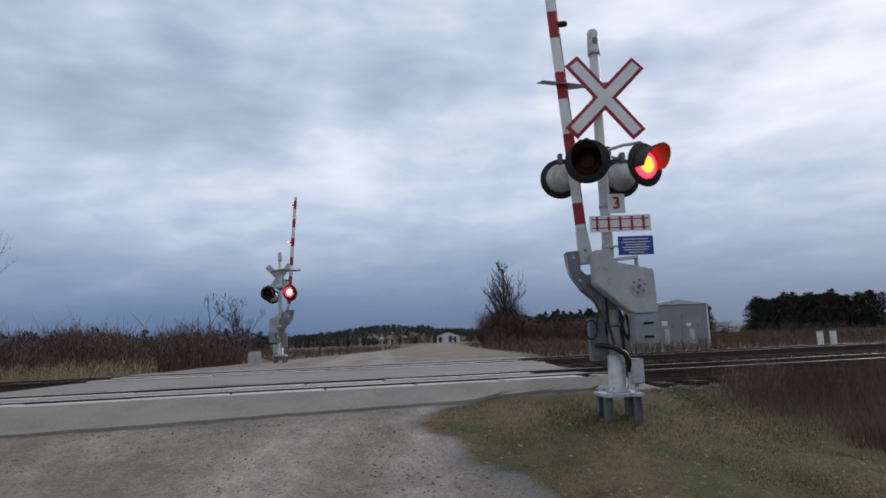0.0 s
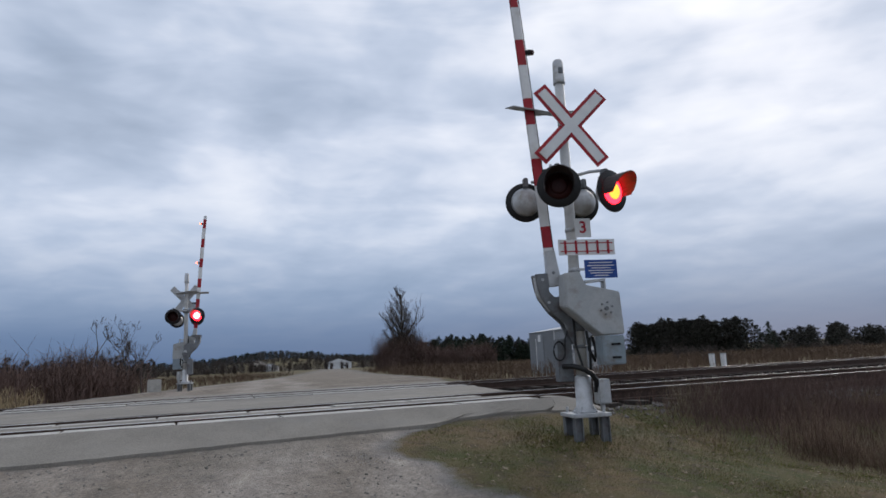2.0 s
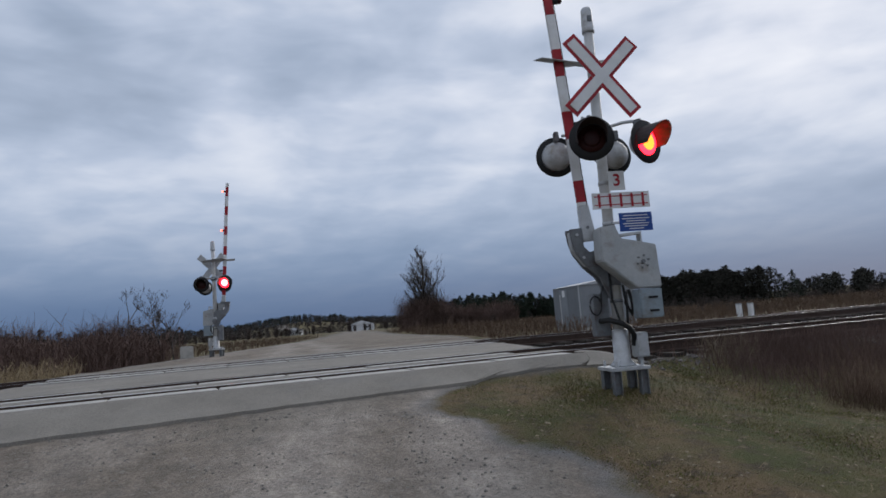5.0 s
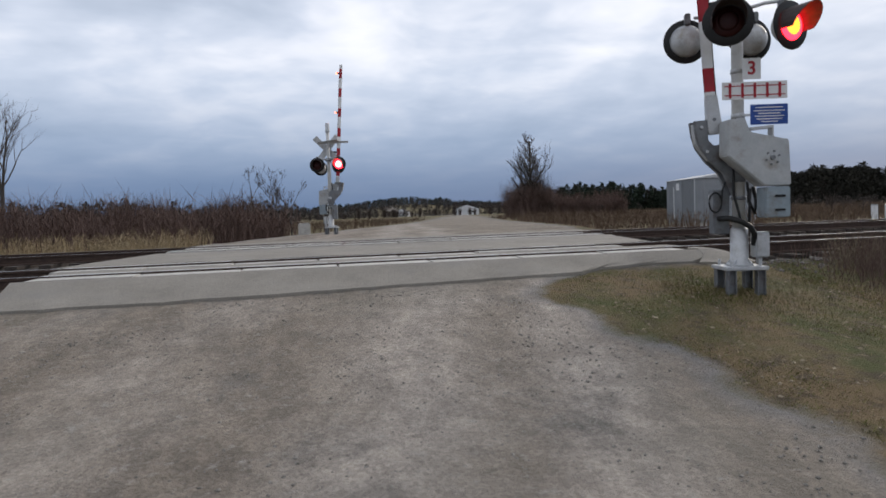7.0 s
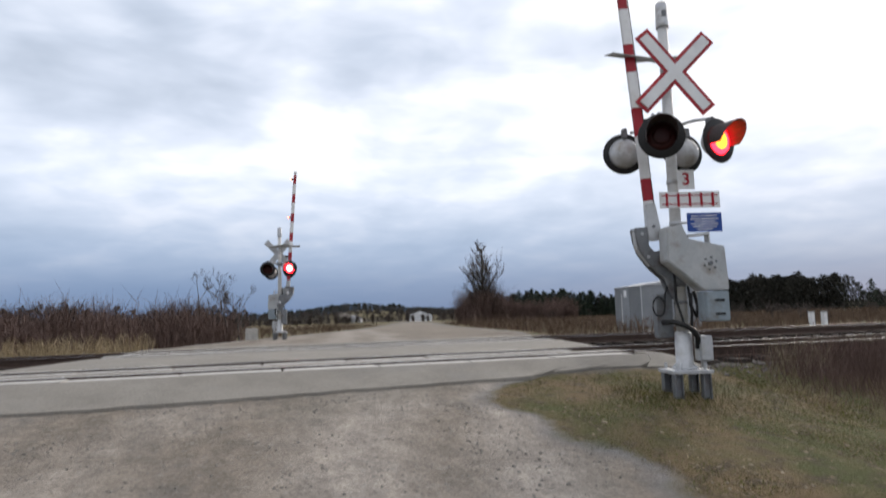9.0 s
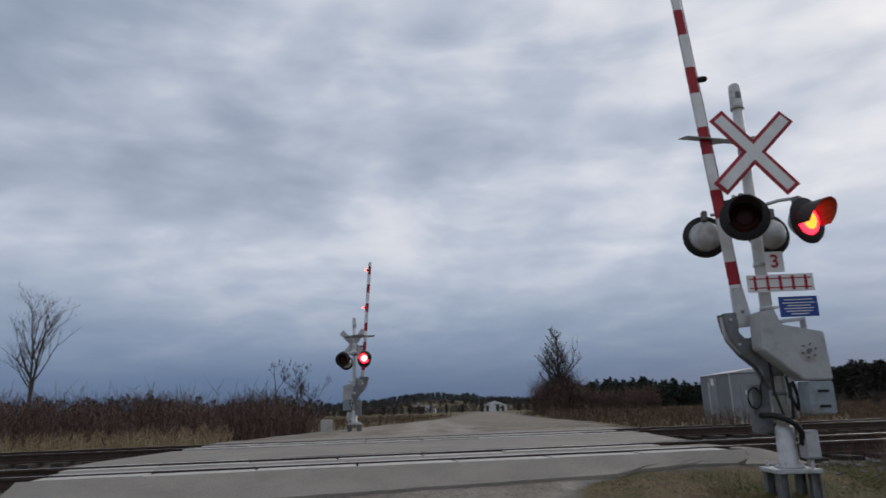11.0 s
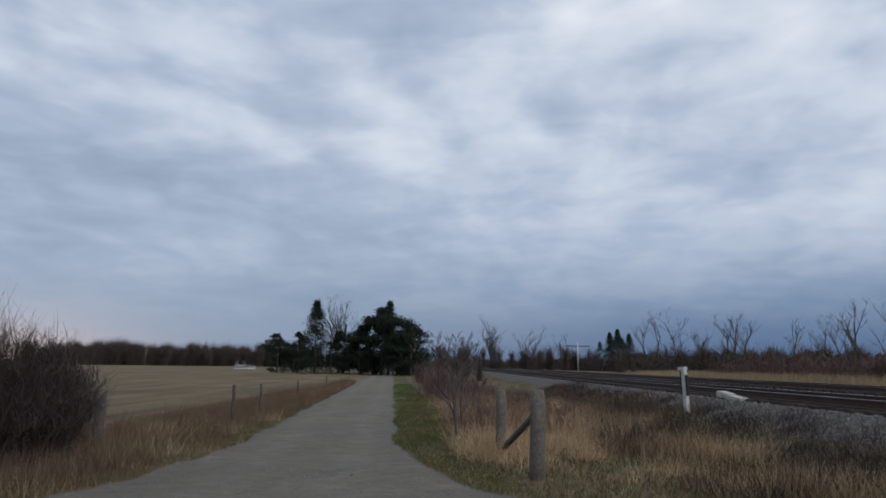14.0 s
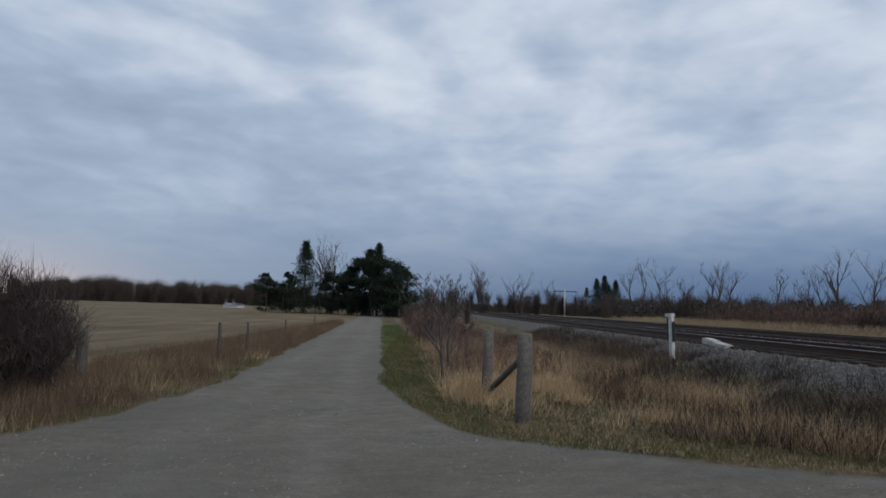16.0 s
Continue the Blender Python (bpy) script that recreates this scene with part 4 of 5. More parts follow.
part("shaft", B(-0.06, 0.06, -0.05, 0.05, -0.3, 1.05, bevel=0.012), WHITEPOST, wp)
part("cap", B(-0.16, 0.07, -0.07, 0.07, 1.04, 1.12, bevel=0.012), WHITEPOST, wp)
part("back_plate", B(-0.13, -0.065, -0.03, 0.03, 0.45, 1.03, bevel=0.006), BLACK, wp)
part("side_strip", B(0.064, 0.10, -0.045, 0.03, 0.42, 0.92, bevel=0.006), BLACK, wp)
bk = thing("broken_culvert_slab", pose(-21.9, 1.6, float(land(-21.9, 1.6)), 0, 8, 12), "broken pale concrete slab on the ballast", "slab")
bm = bmesh.new()
for k in range(5):
    box(bm, -0.3 + k * 0.5, 0.15 + k * 0.5, -0.15 - 0.04 * k, 0.12, 0.02, 0.17 - 0.02 * k, bevel=0.02)
part("slab", bm, CONC, bk)


for x, y in ((2.36, -2.46), (2.55, -2.38)):
    fence_post(x, y, 1.42, 0.085, lean=(2.2, 4.2), label="cracked grey fence post standing beside another")
blk = thing("concrete_block", pose(-4.95, 18.6, float(land(-4.95, 18.6)) + 0.06), "small pale concrete block in the verge", "block")
part("block", B(-0.22, 0.22, -0.2, 0.2, -0.15, 0.36, bevel=0.03), CONC, blk)
hp = thing("h_frame_pole", pose(46.6, 22.4, float(land(46.6, 22.4)), 0, 0, -60), "pair of wooden utility poles joined by two crossbars", "utility pole")
for s in (-0.85, 0.85):
    part("pole", T([(s, 0, -0.4), (s, 0, 4.75)], [0.13, 0.10], 9), BARK, hp)
for z in (4.55, 2.95):
    part("crossbar", B(-1.2, 1.2, -0.15, -0.11, z - 0.09, z + 0.09), BARK, hp)


def telegraph_pole(x, y, h):
    p = thing("telegraph_pole", pose(x, y, float(land(x, y))), "old wooden telegraph pole with a crossarm", "telegraph pole", "telegraph poles")
    part("pole", T([(0, 0, -0.5), (0, 0, h)], [0.17, 0.12], 10), WHITEPOST, p)
    part("crossarm", B(-0.06, 0.06, -2.6, 2.6, h - 0.75, h - 0.55), WOODPOST, p)
    for k in (-2.4, -1.4, 1.4, 2.4):
        part("insulator", T([(0, k, h - 0.55), (0, k, h - 0.3)], 0.06, 6), GREY, p)


telegraph_pole(-150, 26, 5.9)


# ---- far houses ----
def house(m, w, l, h, rise, label, wall=None, name="house"):
    b = thing(name, m, label, "house")
    part("wall", B(-w / 2, w / 2, 0, l, -0.5, h), wall or SIDING, b)
    bm = bmesh.new()
    o = 0.4
    v = [bm.verts.new(c) for c in ((-w / 2 - o, -o, h), (0, -o, h + rise), (w / 2 + o, -o, h), (-w / 2 - o, l + o, h), (0, l + o, h + rise), (w / 2 + o, l + o, h))]
    for f in ((0, 2, 1), (3, 4, 5), (0, 1, 4, 3), (1, 2, 5, 4), (0, 3, 5, 2)):
        bm.faces.new([v[i] for i in f])
    bmesh.ops.recalc_face_normals(bm, faces=bm.faces)
    part("roof", bm, ROOF, b)
    part("gable", plate([(-w / 2, h), (0, h + rise * 0.95), (w / 2, h)], -0.45, -0.41), wall or SIDING, b)
    for x in (-w * 0.28, w * 0.22):
        wd = part("window", B(x - 0.45, x + 0.45, -0.06, -0.01, 1.3, 2.1), ROOF, b)
        part("frame", B(x - 0.5, x + 0.5, -0.05, -0.012, 1.2, 1.295), SIDING, wd)


house(pose(66.5, 294, -0.3, 0, 0, -8), 11, 12, 3.0, 1.9, "white farmhouse with a low gabled roof far down the road")
house(pose(40.5, 330, -0.3, 0, 0, -20), 6, 8, 2.6, 1.6, "small white shed beside a far treeline", name="shed")
house(pose(137, 186, 0.0, 0, 0, 30), 11, 8, 2.1, 1.4, "low farm building with a pale roof across the field", name="barn")
house(pose(-171, -52, -0.75, 0, 0, 70), 4, 3.2, 0.8, 0.35, "low white farm shed at the field edge", name="shed")


# ---- trees ----
def bare_tree(x, y, h, seed, spread=0.5, stems=1, label="bare leafless tree with fine branches", z=None, fork=0.4, twiggy=1.0, kids0=0):
    rng = random.Random(seed)
    nrng = np.random.default_rng(seed)
    t = thing("bare_tree", pose(x, y, float(land(x, y)) if z is None else z), label, "tree", "bare trees")
    tr, tw = bmesh.new(), []

    def grow(p, d, length, r, depth):
        n = 4
        pts, rs = [p.copy()], [r]
        for i in range(n):
            d = (d + Vector((rng.uniform(-1, 1), rng.uniform(-1, 1), rng.uniform(-0.3, 0.7))) * (0.04 if kids0 and depth == 0 else 0.13)).normalized()
            p = p + d * length / n
            pts.append(p.copy())
            rs.append(r * (1 - 0.5 * (i + 1) / n))
        if depth < 3:
            tube(tr, pts, rs, 6 if depth < 2 else 4, cap=False)
        else:
            tw.append((pts[0], pts[-1], 2.2 * r))
        if depth < 4:
            kids = rng.randint(3, 5) if depth else (kids0 or rng.randint(5, 8))
            for k in range(kids):
                f = rng.uniform(fork if depth == 0 else 0.25, 1.0)
                i = min(int(f * n), n - 1)
                q = pts[i].lerp(pts[i + 1], f * n - i)
                side = Vector((rng.uniform(-1, 1), rng.uniform(-1, 1), rng.uniform(-0.1, 0.6))).normalized()
                grow(q, (d * (1 - spread) + side * spread * 1.2).normalized(), length * (rng.uniform(0.30, 0.44) * (1.25 - f) if kids0 and depth == 0 else rng.uniform(0.38, 0.62)), max(rs[i] * 0.55, 0.006), depth + 1)

    for s in range(stems):
        d = Vector((rng.uniform(-0.22, 0.22), rng.uniform(-0.22, 0.22), 1)) if stems > 1 else Vector((rng.uniform(-0.06, 0.06), 0, 1))
        grow(Vector((rng.uniform(-0.3, 0.3) * (stems > 1), rng.uniform(-0.3, 0.3) * (stems > 1), -0.2)), d.normalized(), h * (0.96 if kids0 else rng.uniform(0.72, 0.8)), h * 0.016, 0)
    part("trunk", tr, BARK, t)
    soup("crown", strands([q[0] for q in tw], [q[1] for q in tw], [max(q[2], 0.012 * h / 8) * twiggy for q in tw], nrng), TWIG, t)
    return t


def conifer(x, y, h, seed, wide=0.22, pine=False, z=None, label="dark green spruce tree", density=1.0):
    rng = np.random.default_rng(seed)
    t = thing("conifer_tree", pose(x, y, float(land(x, y)) if z is None else z), label, "tree", "conifers")
    part("trunk", T([(0, 0, -0.3), (0, 0, 0.95 * h)], [h * 0.022, h * 0.004], 7), BARK, t)
    n = int(260 * density)
    f = rng.uniform(0.04 if not pine else 0.10, 1.0, n) ** 0.9
    env = (1 - f) ** 0.95 if not pine else np.sin(np.clip((f - 0.02) / 1.0, 0, 1) * math.pi) ** 0.6
    r = wide * h * (env + 0.03) * rng.uniform(0.45, 1.15, n)
    a = rng.uniform(0, 2 * math.pi, n)
    if pine:
        ca, cf = rng.uniform(0, 2 * math.pi, 26), rng.uniform(0.05, 0.97, 26)
        pick = rng.integers(0, 26, n)
        a, f = ca[pick] + rng.normal(0, 0.22, n), np.clip(cf[pick] + rng.normal(0, 0.03, n), 0.02, 1)
        env = np.sin(np.clip((f + 0.12) / 1.14, 0, 1) * math.pi) ** 0.7
        r = wide * h * env * rng.uniform(0.55, 1.3, 26)[pick] * rng.uniform(0.7, 1.1, n)
    k = 26
    u = rng.uniform(0.05, 1.1, (n, k)) ** 0.6
    px, py = u * (r * np.cos(a))[:, None], u * (r * np.sin(a))[:, None]
    pz = (f * h)[:, None] - (0.22 if not pine else -0.1) * u * r[:, None]
    c = np.stack([px, py, pz], -1).reshape(-1, 3) + rng.normal(0, 0.018 * h, (n * k, 3))
    size = rng.uniform(0.02, 0.05, len(c))[:, None] * h * (0.8 if pine else 0.5)
    d1, d2 = rng.normal(0, 1, (len(c), 3)), rng.normal(0, 1, (len(c), 3))
    d1 /= np.linalg.norm(d1, axis=1)[:, None]
    d2 /= np.linalg.norm(d2, axis=1)[:, None]
    soup("crown", np.stack([c, c + d1 * size, c + d2 * size * 0.6], 1), NEEDLE, t)
    return t


bare_tree(24.6, 80, 10.8, 8, 0.46, fork=0.25, label="tall bare tree standing in brush beside the road", twiggy=2.0, kids0=30)
bare_tree(-35, 67, 11.4, 11, 0.42, stems=2, fork=0.5, label="lone tall forked bare tree beyond the tracks", twiggy=1.3)
for k, (x, y, h) in enumerate(((-7.6, 27, 3.2), (-6.2, 29, 3.0), (-5.6, 26, 2.6), (-18.9, -5.4, 2.2), (-21.5, -5.2, 1.9), (-150, 60, 13), (-170, 50, 12), (-120, 48, 9), (-95, 50, 7), (-92, 46, 6), (-62, 52, 9.5), (-56, 50, 9), (-130, 62, 10), (-75, 60, 8), (-210, 60, 14), (-125, -14, 10), (76.7, 44.2, 7.8), (-116, -20, 10.5))):
    bare_tree(x, y, h, 20 + k, 0.45, fork=0.25, twiggy=1.3)
for k, (x, y, h, stems) in enumerate(((-154, 8, 9.6, 3), (-152, 16, 8.4, 2), (-150, 23, 7.4, 2), (-146, 46, 10.8, 1), (-144, 50, 7.8, 3), (-142, 55.6, 10.3, 1), (-131, 75, 13.2, 1), (-128, 80, 12.8, 1), (-118, -21, 11.0, 3))):
    bare_tree(x, y, h, 120 + k, 0.42, stems=stems, fork=0.2, twiggy=1.0, label="leafless tree in the scrub beside the railway")
for k, (x, y, h) in enumerate(((-110, -27, 4.5), (-109, -24, 4.0), (-108, -21, 4.6), (-107, -18, 4.2), (-104.5, -15, 4.4), (-102, -12.4, 4.2), (-99.5, -10.6, 3.6), (-189, 47, 8.5), (-186, 40, 7.5))):
    conifer(x, y, h, 140 + k, 0.5, False, density=1.2, label="low dark spruce growing beneath taller trees")
for k, (x, y, h, pine) in enumerate(((-108.9, -23.6, 11.0, False), (-108.5, -12.3, 11, False), (-104, -13.0, 9.6, True), (-100, -10.0, 8.9, True), (-107, -14.5, 8.0, True), (-103, -8.8, 7.4, True), (-112, -30, 6, True), (-113, -27, 6.3, True), (-110, -19.5, 6.5, True), (-114, -17, 7, True), (-106, -16.5, 6.2, True), (-190, 46, 11, False), (-187, 43, 10, False), (-193, 50, 10, False), (-96, -8.5, 7, True))):
    conifer(x, y, h, 60 + k, 0.44 if pine else 0.46, pine, density=2.2, label="broad dark pine tree" if pine else "tall dark spruce tree")


# ---- woods, brush and grass ----
def woods(name, stations, depth, step, heights, material, seed, label, leafless=False, per=520):
    """A far belt of small trees along a polyline of (x, y)."""
    rng = np.random.default_rng(seed)
    tris = []
    for (x0, y0), (x1, y1) in zip(stations, stations[1:]):
        n = max(2, int(math.hypot(x1 - x0, y1 - y0) / step))
        for k in range(n):
            u = (k + rng.uniform(0, 1)) / n
            x, y = x0 + u * (x1 - x0) + rng.normal(0, depth), y0 + u * (y1 - y0) + rng.normal(0, depth)
            h = rng.uniform(*heights) * (0.8 + 0.2 * noise.noise(Vector((x * 0.05, y * 0.05, seed))))
            z = float(land(x, y)) - 0.4
            if leafless:
                a, s = rng.uniform(0, 2 * math.pi, per), rng.uniform(0, 1, per)
                b = np.stack([0 * s, 0 * s, s * h * 0.6], 1) + rng.normal(0, 0.05 * h, (per, 3))
                r = h * 0.30 * rng.uniform(0.3, 1, per)
                tip = b + np.stack([r * np.cos(a), r * np.sin(a), rng.uniform(0.15, 0.45, per) * h], 1)
                b[0], tip[0] = (0, 0, 0), (0, 0, h)
                w = np.full(per, h * 0.009)
                w[0] = h * 0.035
                tris.append(strands(b, tip, w, rng) + (x, y, z))
            else:
                f = rng.uniform(0.0, 1, per)
                env = (1 - f) ** 0.6 + 0.04 if material is NEEDLE else np.sqrt(np.clip(1 - f**2.2, 0, 1)) * 1.25
                r = h * 0.30 * env * rng.uniform(0.2, 1.1, per)
                a = rng.uniform(0, 2 * math.pi, per)
                c = np.stack([r * np.cos(a), r * np.sin(a), f * h], 1)
                d = rng.normal(0, (0.055 if per < 500 else 0.034) * h, (2, per, 3))
                tris.append(np.stack([c, c + d[0], c + d[1]], 1) + (x, y, z))
    return tagged(soup(name, np.concatenate(tris), material), label, "woods", kind="stuff")


woods("conifer_wood", [(58, 168), (72, 160), (92, 146), (97, 143)], 4, 0.55, (7.5, 10), NEEDLE, 1, "dark conifer plantation beyond the fields")
woods("mixed_wood", [(88.6, 111), (96, 105), (102.5, 99)], 1.4, 0.3, (8.4, 9.6), DARKWOOD, 2, "dense dark rounded grove beyond the tracks", per=900)
woods("mixed_wood", [(88.6, 110), (96, 104), (102.5, 98)], 1.2, 0.5, (5.0, 7.0), DARKTWIG, 25, "brown leafless edge of a dark grove", True, per=160)
woods("conifer_wood", [(104.4, 96.4), (107, 93.4)], 0.6, 1.1, (6.4, 8.4), NEEDLE, 3, "small group of dark spruces")
woods("conifer_wood", [(150, 92), (175, 62), (210, 40)], 6, 1.0, (5, 7), NEEDLE, 4, "dark mixed wood far along the tracks")
woods("hill_wood", [(-160, 590), (20, 610), (60, 610), (190, 590), (300, 545)], 22, 0.7, (6, 8), DARKTWIG, 5, "leafless wood below a hill on the horizon", per=200)
woods("hill_wood", [(-150, 640), (-60, 650), (170, 650), (260, 640)], 14, 1.0, (7, 9), HILLWOOD, 15, "dark wooded hillside on the horizon", per=220)
woods("hill_wood", [(-40, 680), (50, 684), (140, 684), (230, 670)], 10, 0.8, (7, 9), NEEDLE, 6, "dark conifers along a hill crest on the horizon", per=200)
woods("far_treeline", [(-330, 210), (-200, 330), (-60, 420), (40, 440)], 12, 1.4, (4.5, 6.0), HILLWOOD, 7, "low dark treeline beyond the fields", per=230)
woods("mixed_wood", [(111, 96), (128, 100), (150, 94), (180, 68), (215, 30)], 4, 0.7, (4.6, 6.4), DARKWOOD, 16, "dense dark mixed wood beyond the tracks", per=330)
woods("mixed_wood", [(60, 172), (74, 164), (94, 150), (98, 147)], 3, 0.7, (6.5, 8.5), DARKWOOD, 17, "dense dark plantation edge beyond the fields", per=300)
woods("far_treeline", [(-330, 34), (-200, 31), (-120, 31), (-60, 33), (-28, 36)], 1.6, 0.35, (1.8, 3.0), DARKTWIG, 24, "continuous brown thicket along the tracks", per=120)
ring = [(-4 + 345 * math.sin(math.radians(a)), -7 + 345 * math.cos(math.radians(a))) for a in range(-40, 86, 6)]
woods("far_treeline", ring, 9, 0.5, (3.4, 5.2), DARKTWIG, 21, "dark brown leafless treeline on the horizon", per=150)
woods("far_treeline", [(-330, 40), (-200, 38), (-120, 40), (-60, 44), (-20, 60)], 4, 0.5, (2.4, 4.2), DARKTWIG, 22, "dark brown thicket along the tracks", per=150)
woods("far_treeline", [(34, 62), (70, 72), (110, 60), (180, 40)], 4, 0.6, (1.3, 2.2), DARKTWIG, 23, "low brown scrub across the tracks", per=110)
woods("bare_wood", [(-80, 190), (-20, 230), (60, 250), (130, 250)], 14, 3.5, (4, 6.5), TWIG, 8, "leafless brown woodland", True)
woods("bare_wood", [(-265, -150), (-285, -110), (-300, -72), (-300, -60)], 5, 0.55, (10, 14), TWIG, 9, "leafless treeline behind the stubble field", True)
woods("bare_wood", [(-270, -160), (-300, -72), (-300, -30)], 6, 0.4, (7, 10), DARKTWIG, 10, "dark hedge behind the stubble field", True, per=260)
woods("bare_wood", [(-300, 10), (-230, 34), (-150, 38), (-95, 36), (-55, 40)], 6, 0.42, (2.4, 5.6), TWIG, 11, "leafless scrub woodland along the tracks", True, 280)
woods("bare_wood", [(-300, 40), (-180, 52), (-90, 62), (-40, 80), (-10, 120)], 6, 0.8, (3.5, 5.5), DARKTWIG, 12, "dark thicket beyond the tracks", per=230)
woods("bare_wood", [(-146, -4), (-152, 8), (-152, 20), (-148, 36), (-142, 54), (-136, 66)], 5, 0.9, (5.0, 8.5), TWIG, 26, "rounded leafless trees along the railway", True, 260)
woods("bare_wood", [(-170, -6.0), (-125, -4.5), (-70, -4.8), (-56, -4.5)], 1.2, 0.8, (1.8, 3.6), TWIG, 13, "leafless scrub between lane and tracks", True)
woods("bare_wood", [(20, 30), (60, 40), (110, 50), (190, 30)], 5, 1.4, (1.2, 2.4), TWIG, 14, "brown scrub beyond the tracks", True)


def brush(name, area, count, height, width, material, seed, label, lean=0.35, clumps=0, keep=None, cat="brush", zoff=0.0):
    """Upright stems scattered over a box x0, x1, y0, y1, with side shoots."""
    rng = np.random.default_rng(seed)
    x0, x1, y0, y1 = area
    if clumps:
        cx, cy = rng.uniform(x0, x1, clumps), rng.uniform(y0, y1, clumps)
        k = rng.integers(0, clumps, count)
        rad = rng.uniform(0.15, 0.6, clumps)[k]
        x, y = cx[k] + rng.normal(0, 1, count) * rad, cy[k] + rng.normal(0, 1, count) * rad
        hh = rng.uniform(0.6, 1.15, clumps)[k]
    else:
        x, y, hh = rng.uniform(x0, x1, count), rng.uniform(y0, y1, count), np.ones(count)
    if keep:
        ok = keep(x, y)
        x, y, hh = x[ok], y[ok], hh[ok]
    n = len(x)
    h = rng.uniform(height[0], height[1], n) * hh
    base = np.stack([x, y, land(x, y) - 0.03 + zoff], 1)
    off = rng.normal(0, lean, (n, 2)) * h[:, None]
    tip = base + np.stack([off[:, 0], off[:, 1], h], 1)
    tris = [strands(base, tip, rng.uniform(0.7, 1.3, n) * width, rng)]
    if h.mean() > 0.45:
        for _ in range(3):
            f = rng.uniform(0.3, 0.9, n)[:, None]
            b = base + (tip - base) * f
            t = b + np.stack([rng.normal(0, 0.22, n) * h, rng.normal(0, 0.22, n) * h, rng.uniform(0.1, 0.4, n) * h], 1)
            tris.append(strands(b, t, np.full(n, width * 0.6), rng))
    return tagged(soup(name, np.concatenate(tris), material), label, cat, kind="stuff")


def off_road(x, y):
    return gravel(x, y) < 0.35


def off_track(x, y):
    return off_road(x, y) & ((y < 0.2) | (y > 12.4))


# beyond the tracks
brush("dogwood_brush", (-60, -7, 16.5, 27), 12000, (0.9, 2.1), 0.035, REDTWIG, 31, "reddish brown leafless brush beyond the tracks", 0.22, 260)
brush("dogwood_brush", (-24, -6, 20, 30), 4000, (0.8, 1.8), 0.035, REDTWIG, 32, "reddish brown leafless brush beyond the tracks", 0.2, 90)
brush("dry_grass", (-70, -8, 12.6, 18), 9000, (0.3, 0.75), 0.03, STRAW, 33, "tall dry straw-coloured grass along the tracks", 0.2)
brush("roadside_brush", (22, 27.5, 77, 82), 4000, (2.0, 4.4), 0.06, REDTWIG, 34, "dense leafless brush round the tall tree", 0.16, 60)
brush("roadside_brush", (27, 36, 74, 84), 4000, (1.2, 3.0), 0.06, REDTWIG, 35, "dense leafless brush beside the road", 0.2, 40)
brush("dry_grass", (4, 60, 13.5, 40), 9000, (0.3, 0.8), 0.04, WEED, 36, "brown dead weeds beyond the tracks", 0.25, keep=lambda x, y: off_track(x, y))
brush("dry_grass", (-30, 60, 30, 90), 9000, (0.3, 0.75), 0.05, WEED, 37, "tawny dry grass in the fields", 0.25, keep=off_track)
brush("roadside_brush", (23.4, 26.0, 78, 82), 1800, (3.2, 6.2), 0.05, TWIG, 38, "tangled leafless brush at the tree foot", 0.12, 12)
# ditch and bank on the signal's side
brush("dead_weeds", (2.2, 16, -4.5, -0.5), 26000, (0.12, 0.4), 0.007, WEED, 41, "brown dead weeds in the trackside ditch", 0.4, 420, keep=lambda x, y: off_track(x, y) & (x > 2.2 - 0.15 * y))
brush("dead_weeds", (2.6, 20, -7, -0.3), 52000, (0.25, 0.75), 0.0065, DITCH, 42, "reddish brown dead weeds in the ditch", 0.36, 700, keep=lambda x, y: off_track(x, y) & (x > 2.7 - 0.15 * y))
brush("dead_weeds", (15, 70, -20, 0.0), 9000, (0.3, 0.75), 0.03, WEED, 43, "brown scrub along the railway bank", 0.22, 300)
brush("dead_weeds", (2.3, 22, 0.2, 1.6), 34000, (0.15, 0.48), 0.0075, REDTWIG, 47, "reddish brown weeds on the railway shoulder", 0.35, 480)
brush("dead_weeds", (-40, -12.5, -0.8, 0.9), 20000, (0.08, 0.3), 0.009, DARKTWIG, 61, "dark brown weeds creeping over the ballast", 0.4, 260, keep=lambda x, y: off_road(x, y) & (x < road_left(y) - 1.5))
brush("reed_grass", (2.3, 3.1, 0.9, 1.5), 260, (0.15, 0.55), 0.006, LEAF, 44, "pale dry reed grass behind the signal", 0.5)
brush("grass", (-3.2, 3.4, -9, 1.6), 170000, (0.012, 0.045), 0.009, GRASS, 45, "short green and brown autumn grass", 0.9, keep=lambda x, y: gravel(x, y) < 0.45, cat="grass")
brush("grass_tufts", (-2.2, 3.2, -6.5, 1.3), 84000, (0.02, 0.06), 0.008, TUFT, 65, "small green tufts in the autumn grass", 0.9, 620, keep=lambda x, y: gravel(x, y) < 0.3, cat="grass")
brush("grass_tufts", (-2.4, 3.2, -6.5, 1.3), 30000, (0.015, 0.05), 0.009, WEED, 66, "brown withered tufts in the autumn grass", 0.9, 300, keep=lambda x, y: gravel(x, y) < 0.35, cat="grass")
brush("grass_tufts", (-0.55, 0.6, -0.55, 0.5), 1500, (0.04, 0.12), 0.007, GRASS, 64, "longer grass round the signal foot", 0.5, 30, cat="grass")
brush("dry_grass", (-1.6, 4, -8, 1.4), 3500, (0.03, 0.09), 0.006, STRAW, 46, "thin dry stalks among short grass", 1.0, keep=off_road, cat="grass")
brush("dry_grass", (-2.75, -2.05, -0.15, 0.3), 900, (0.01, 0.04), 0.008, STRAW, 67, "yellowed patch of short grass at the road edge", 0.9, cat="grass")
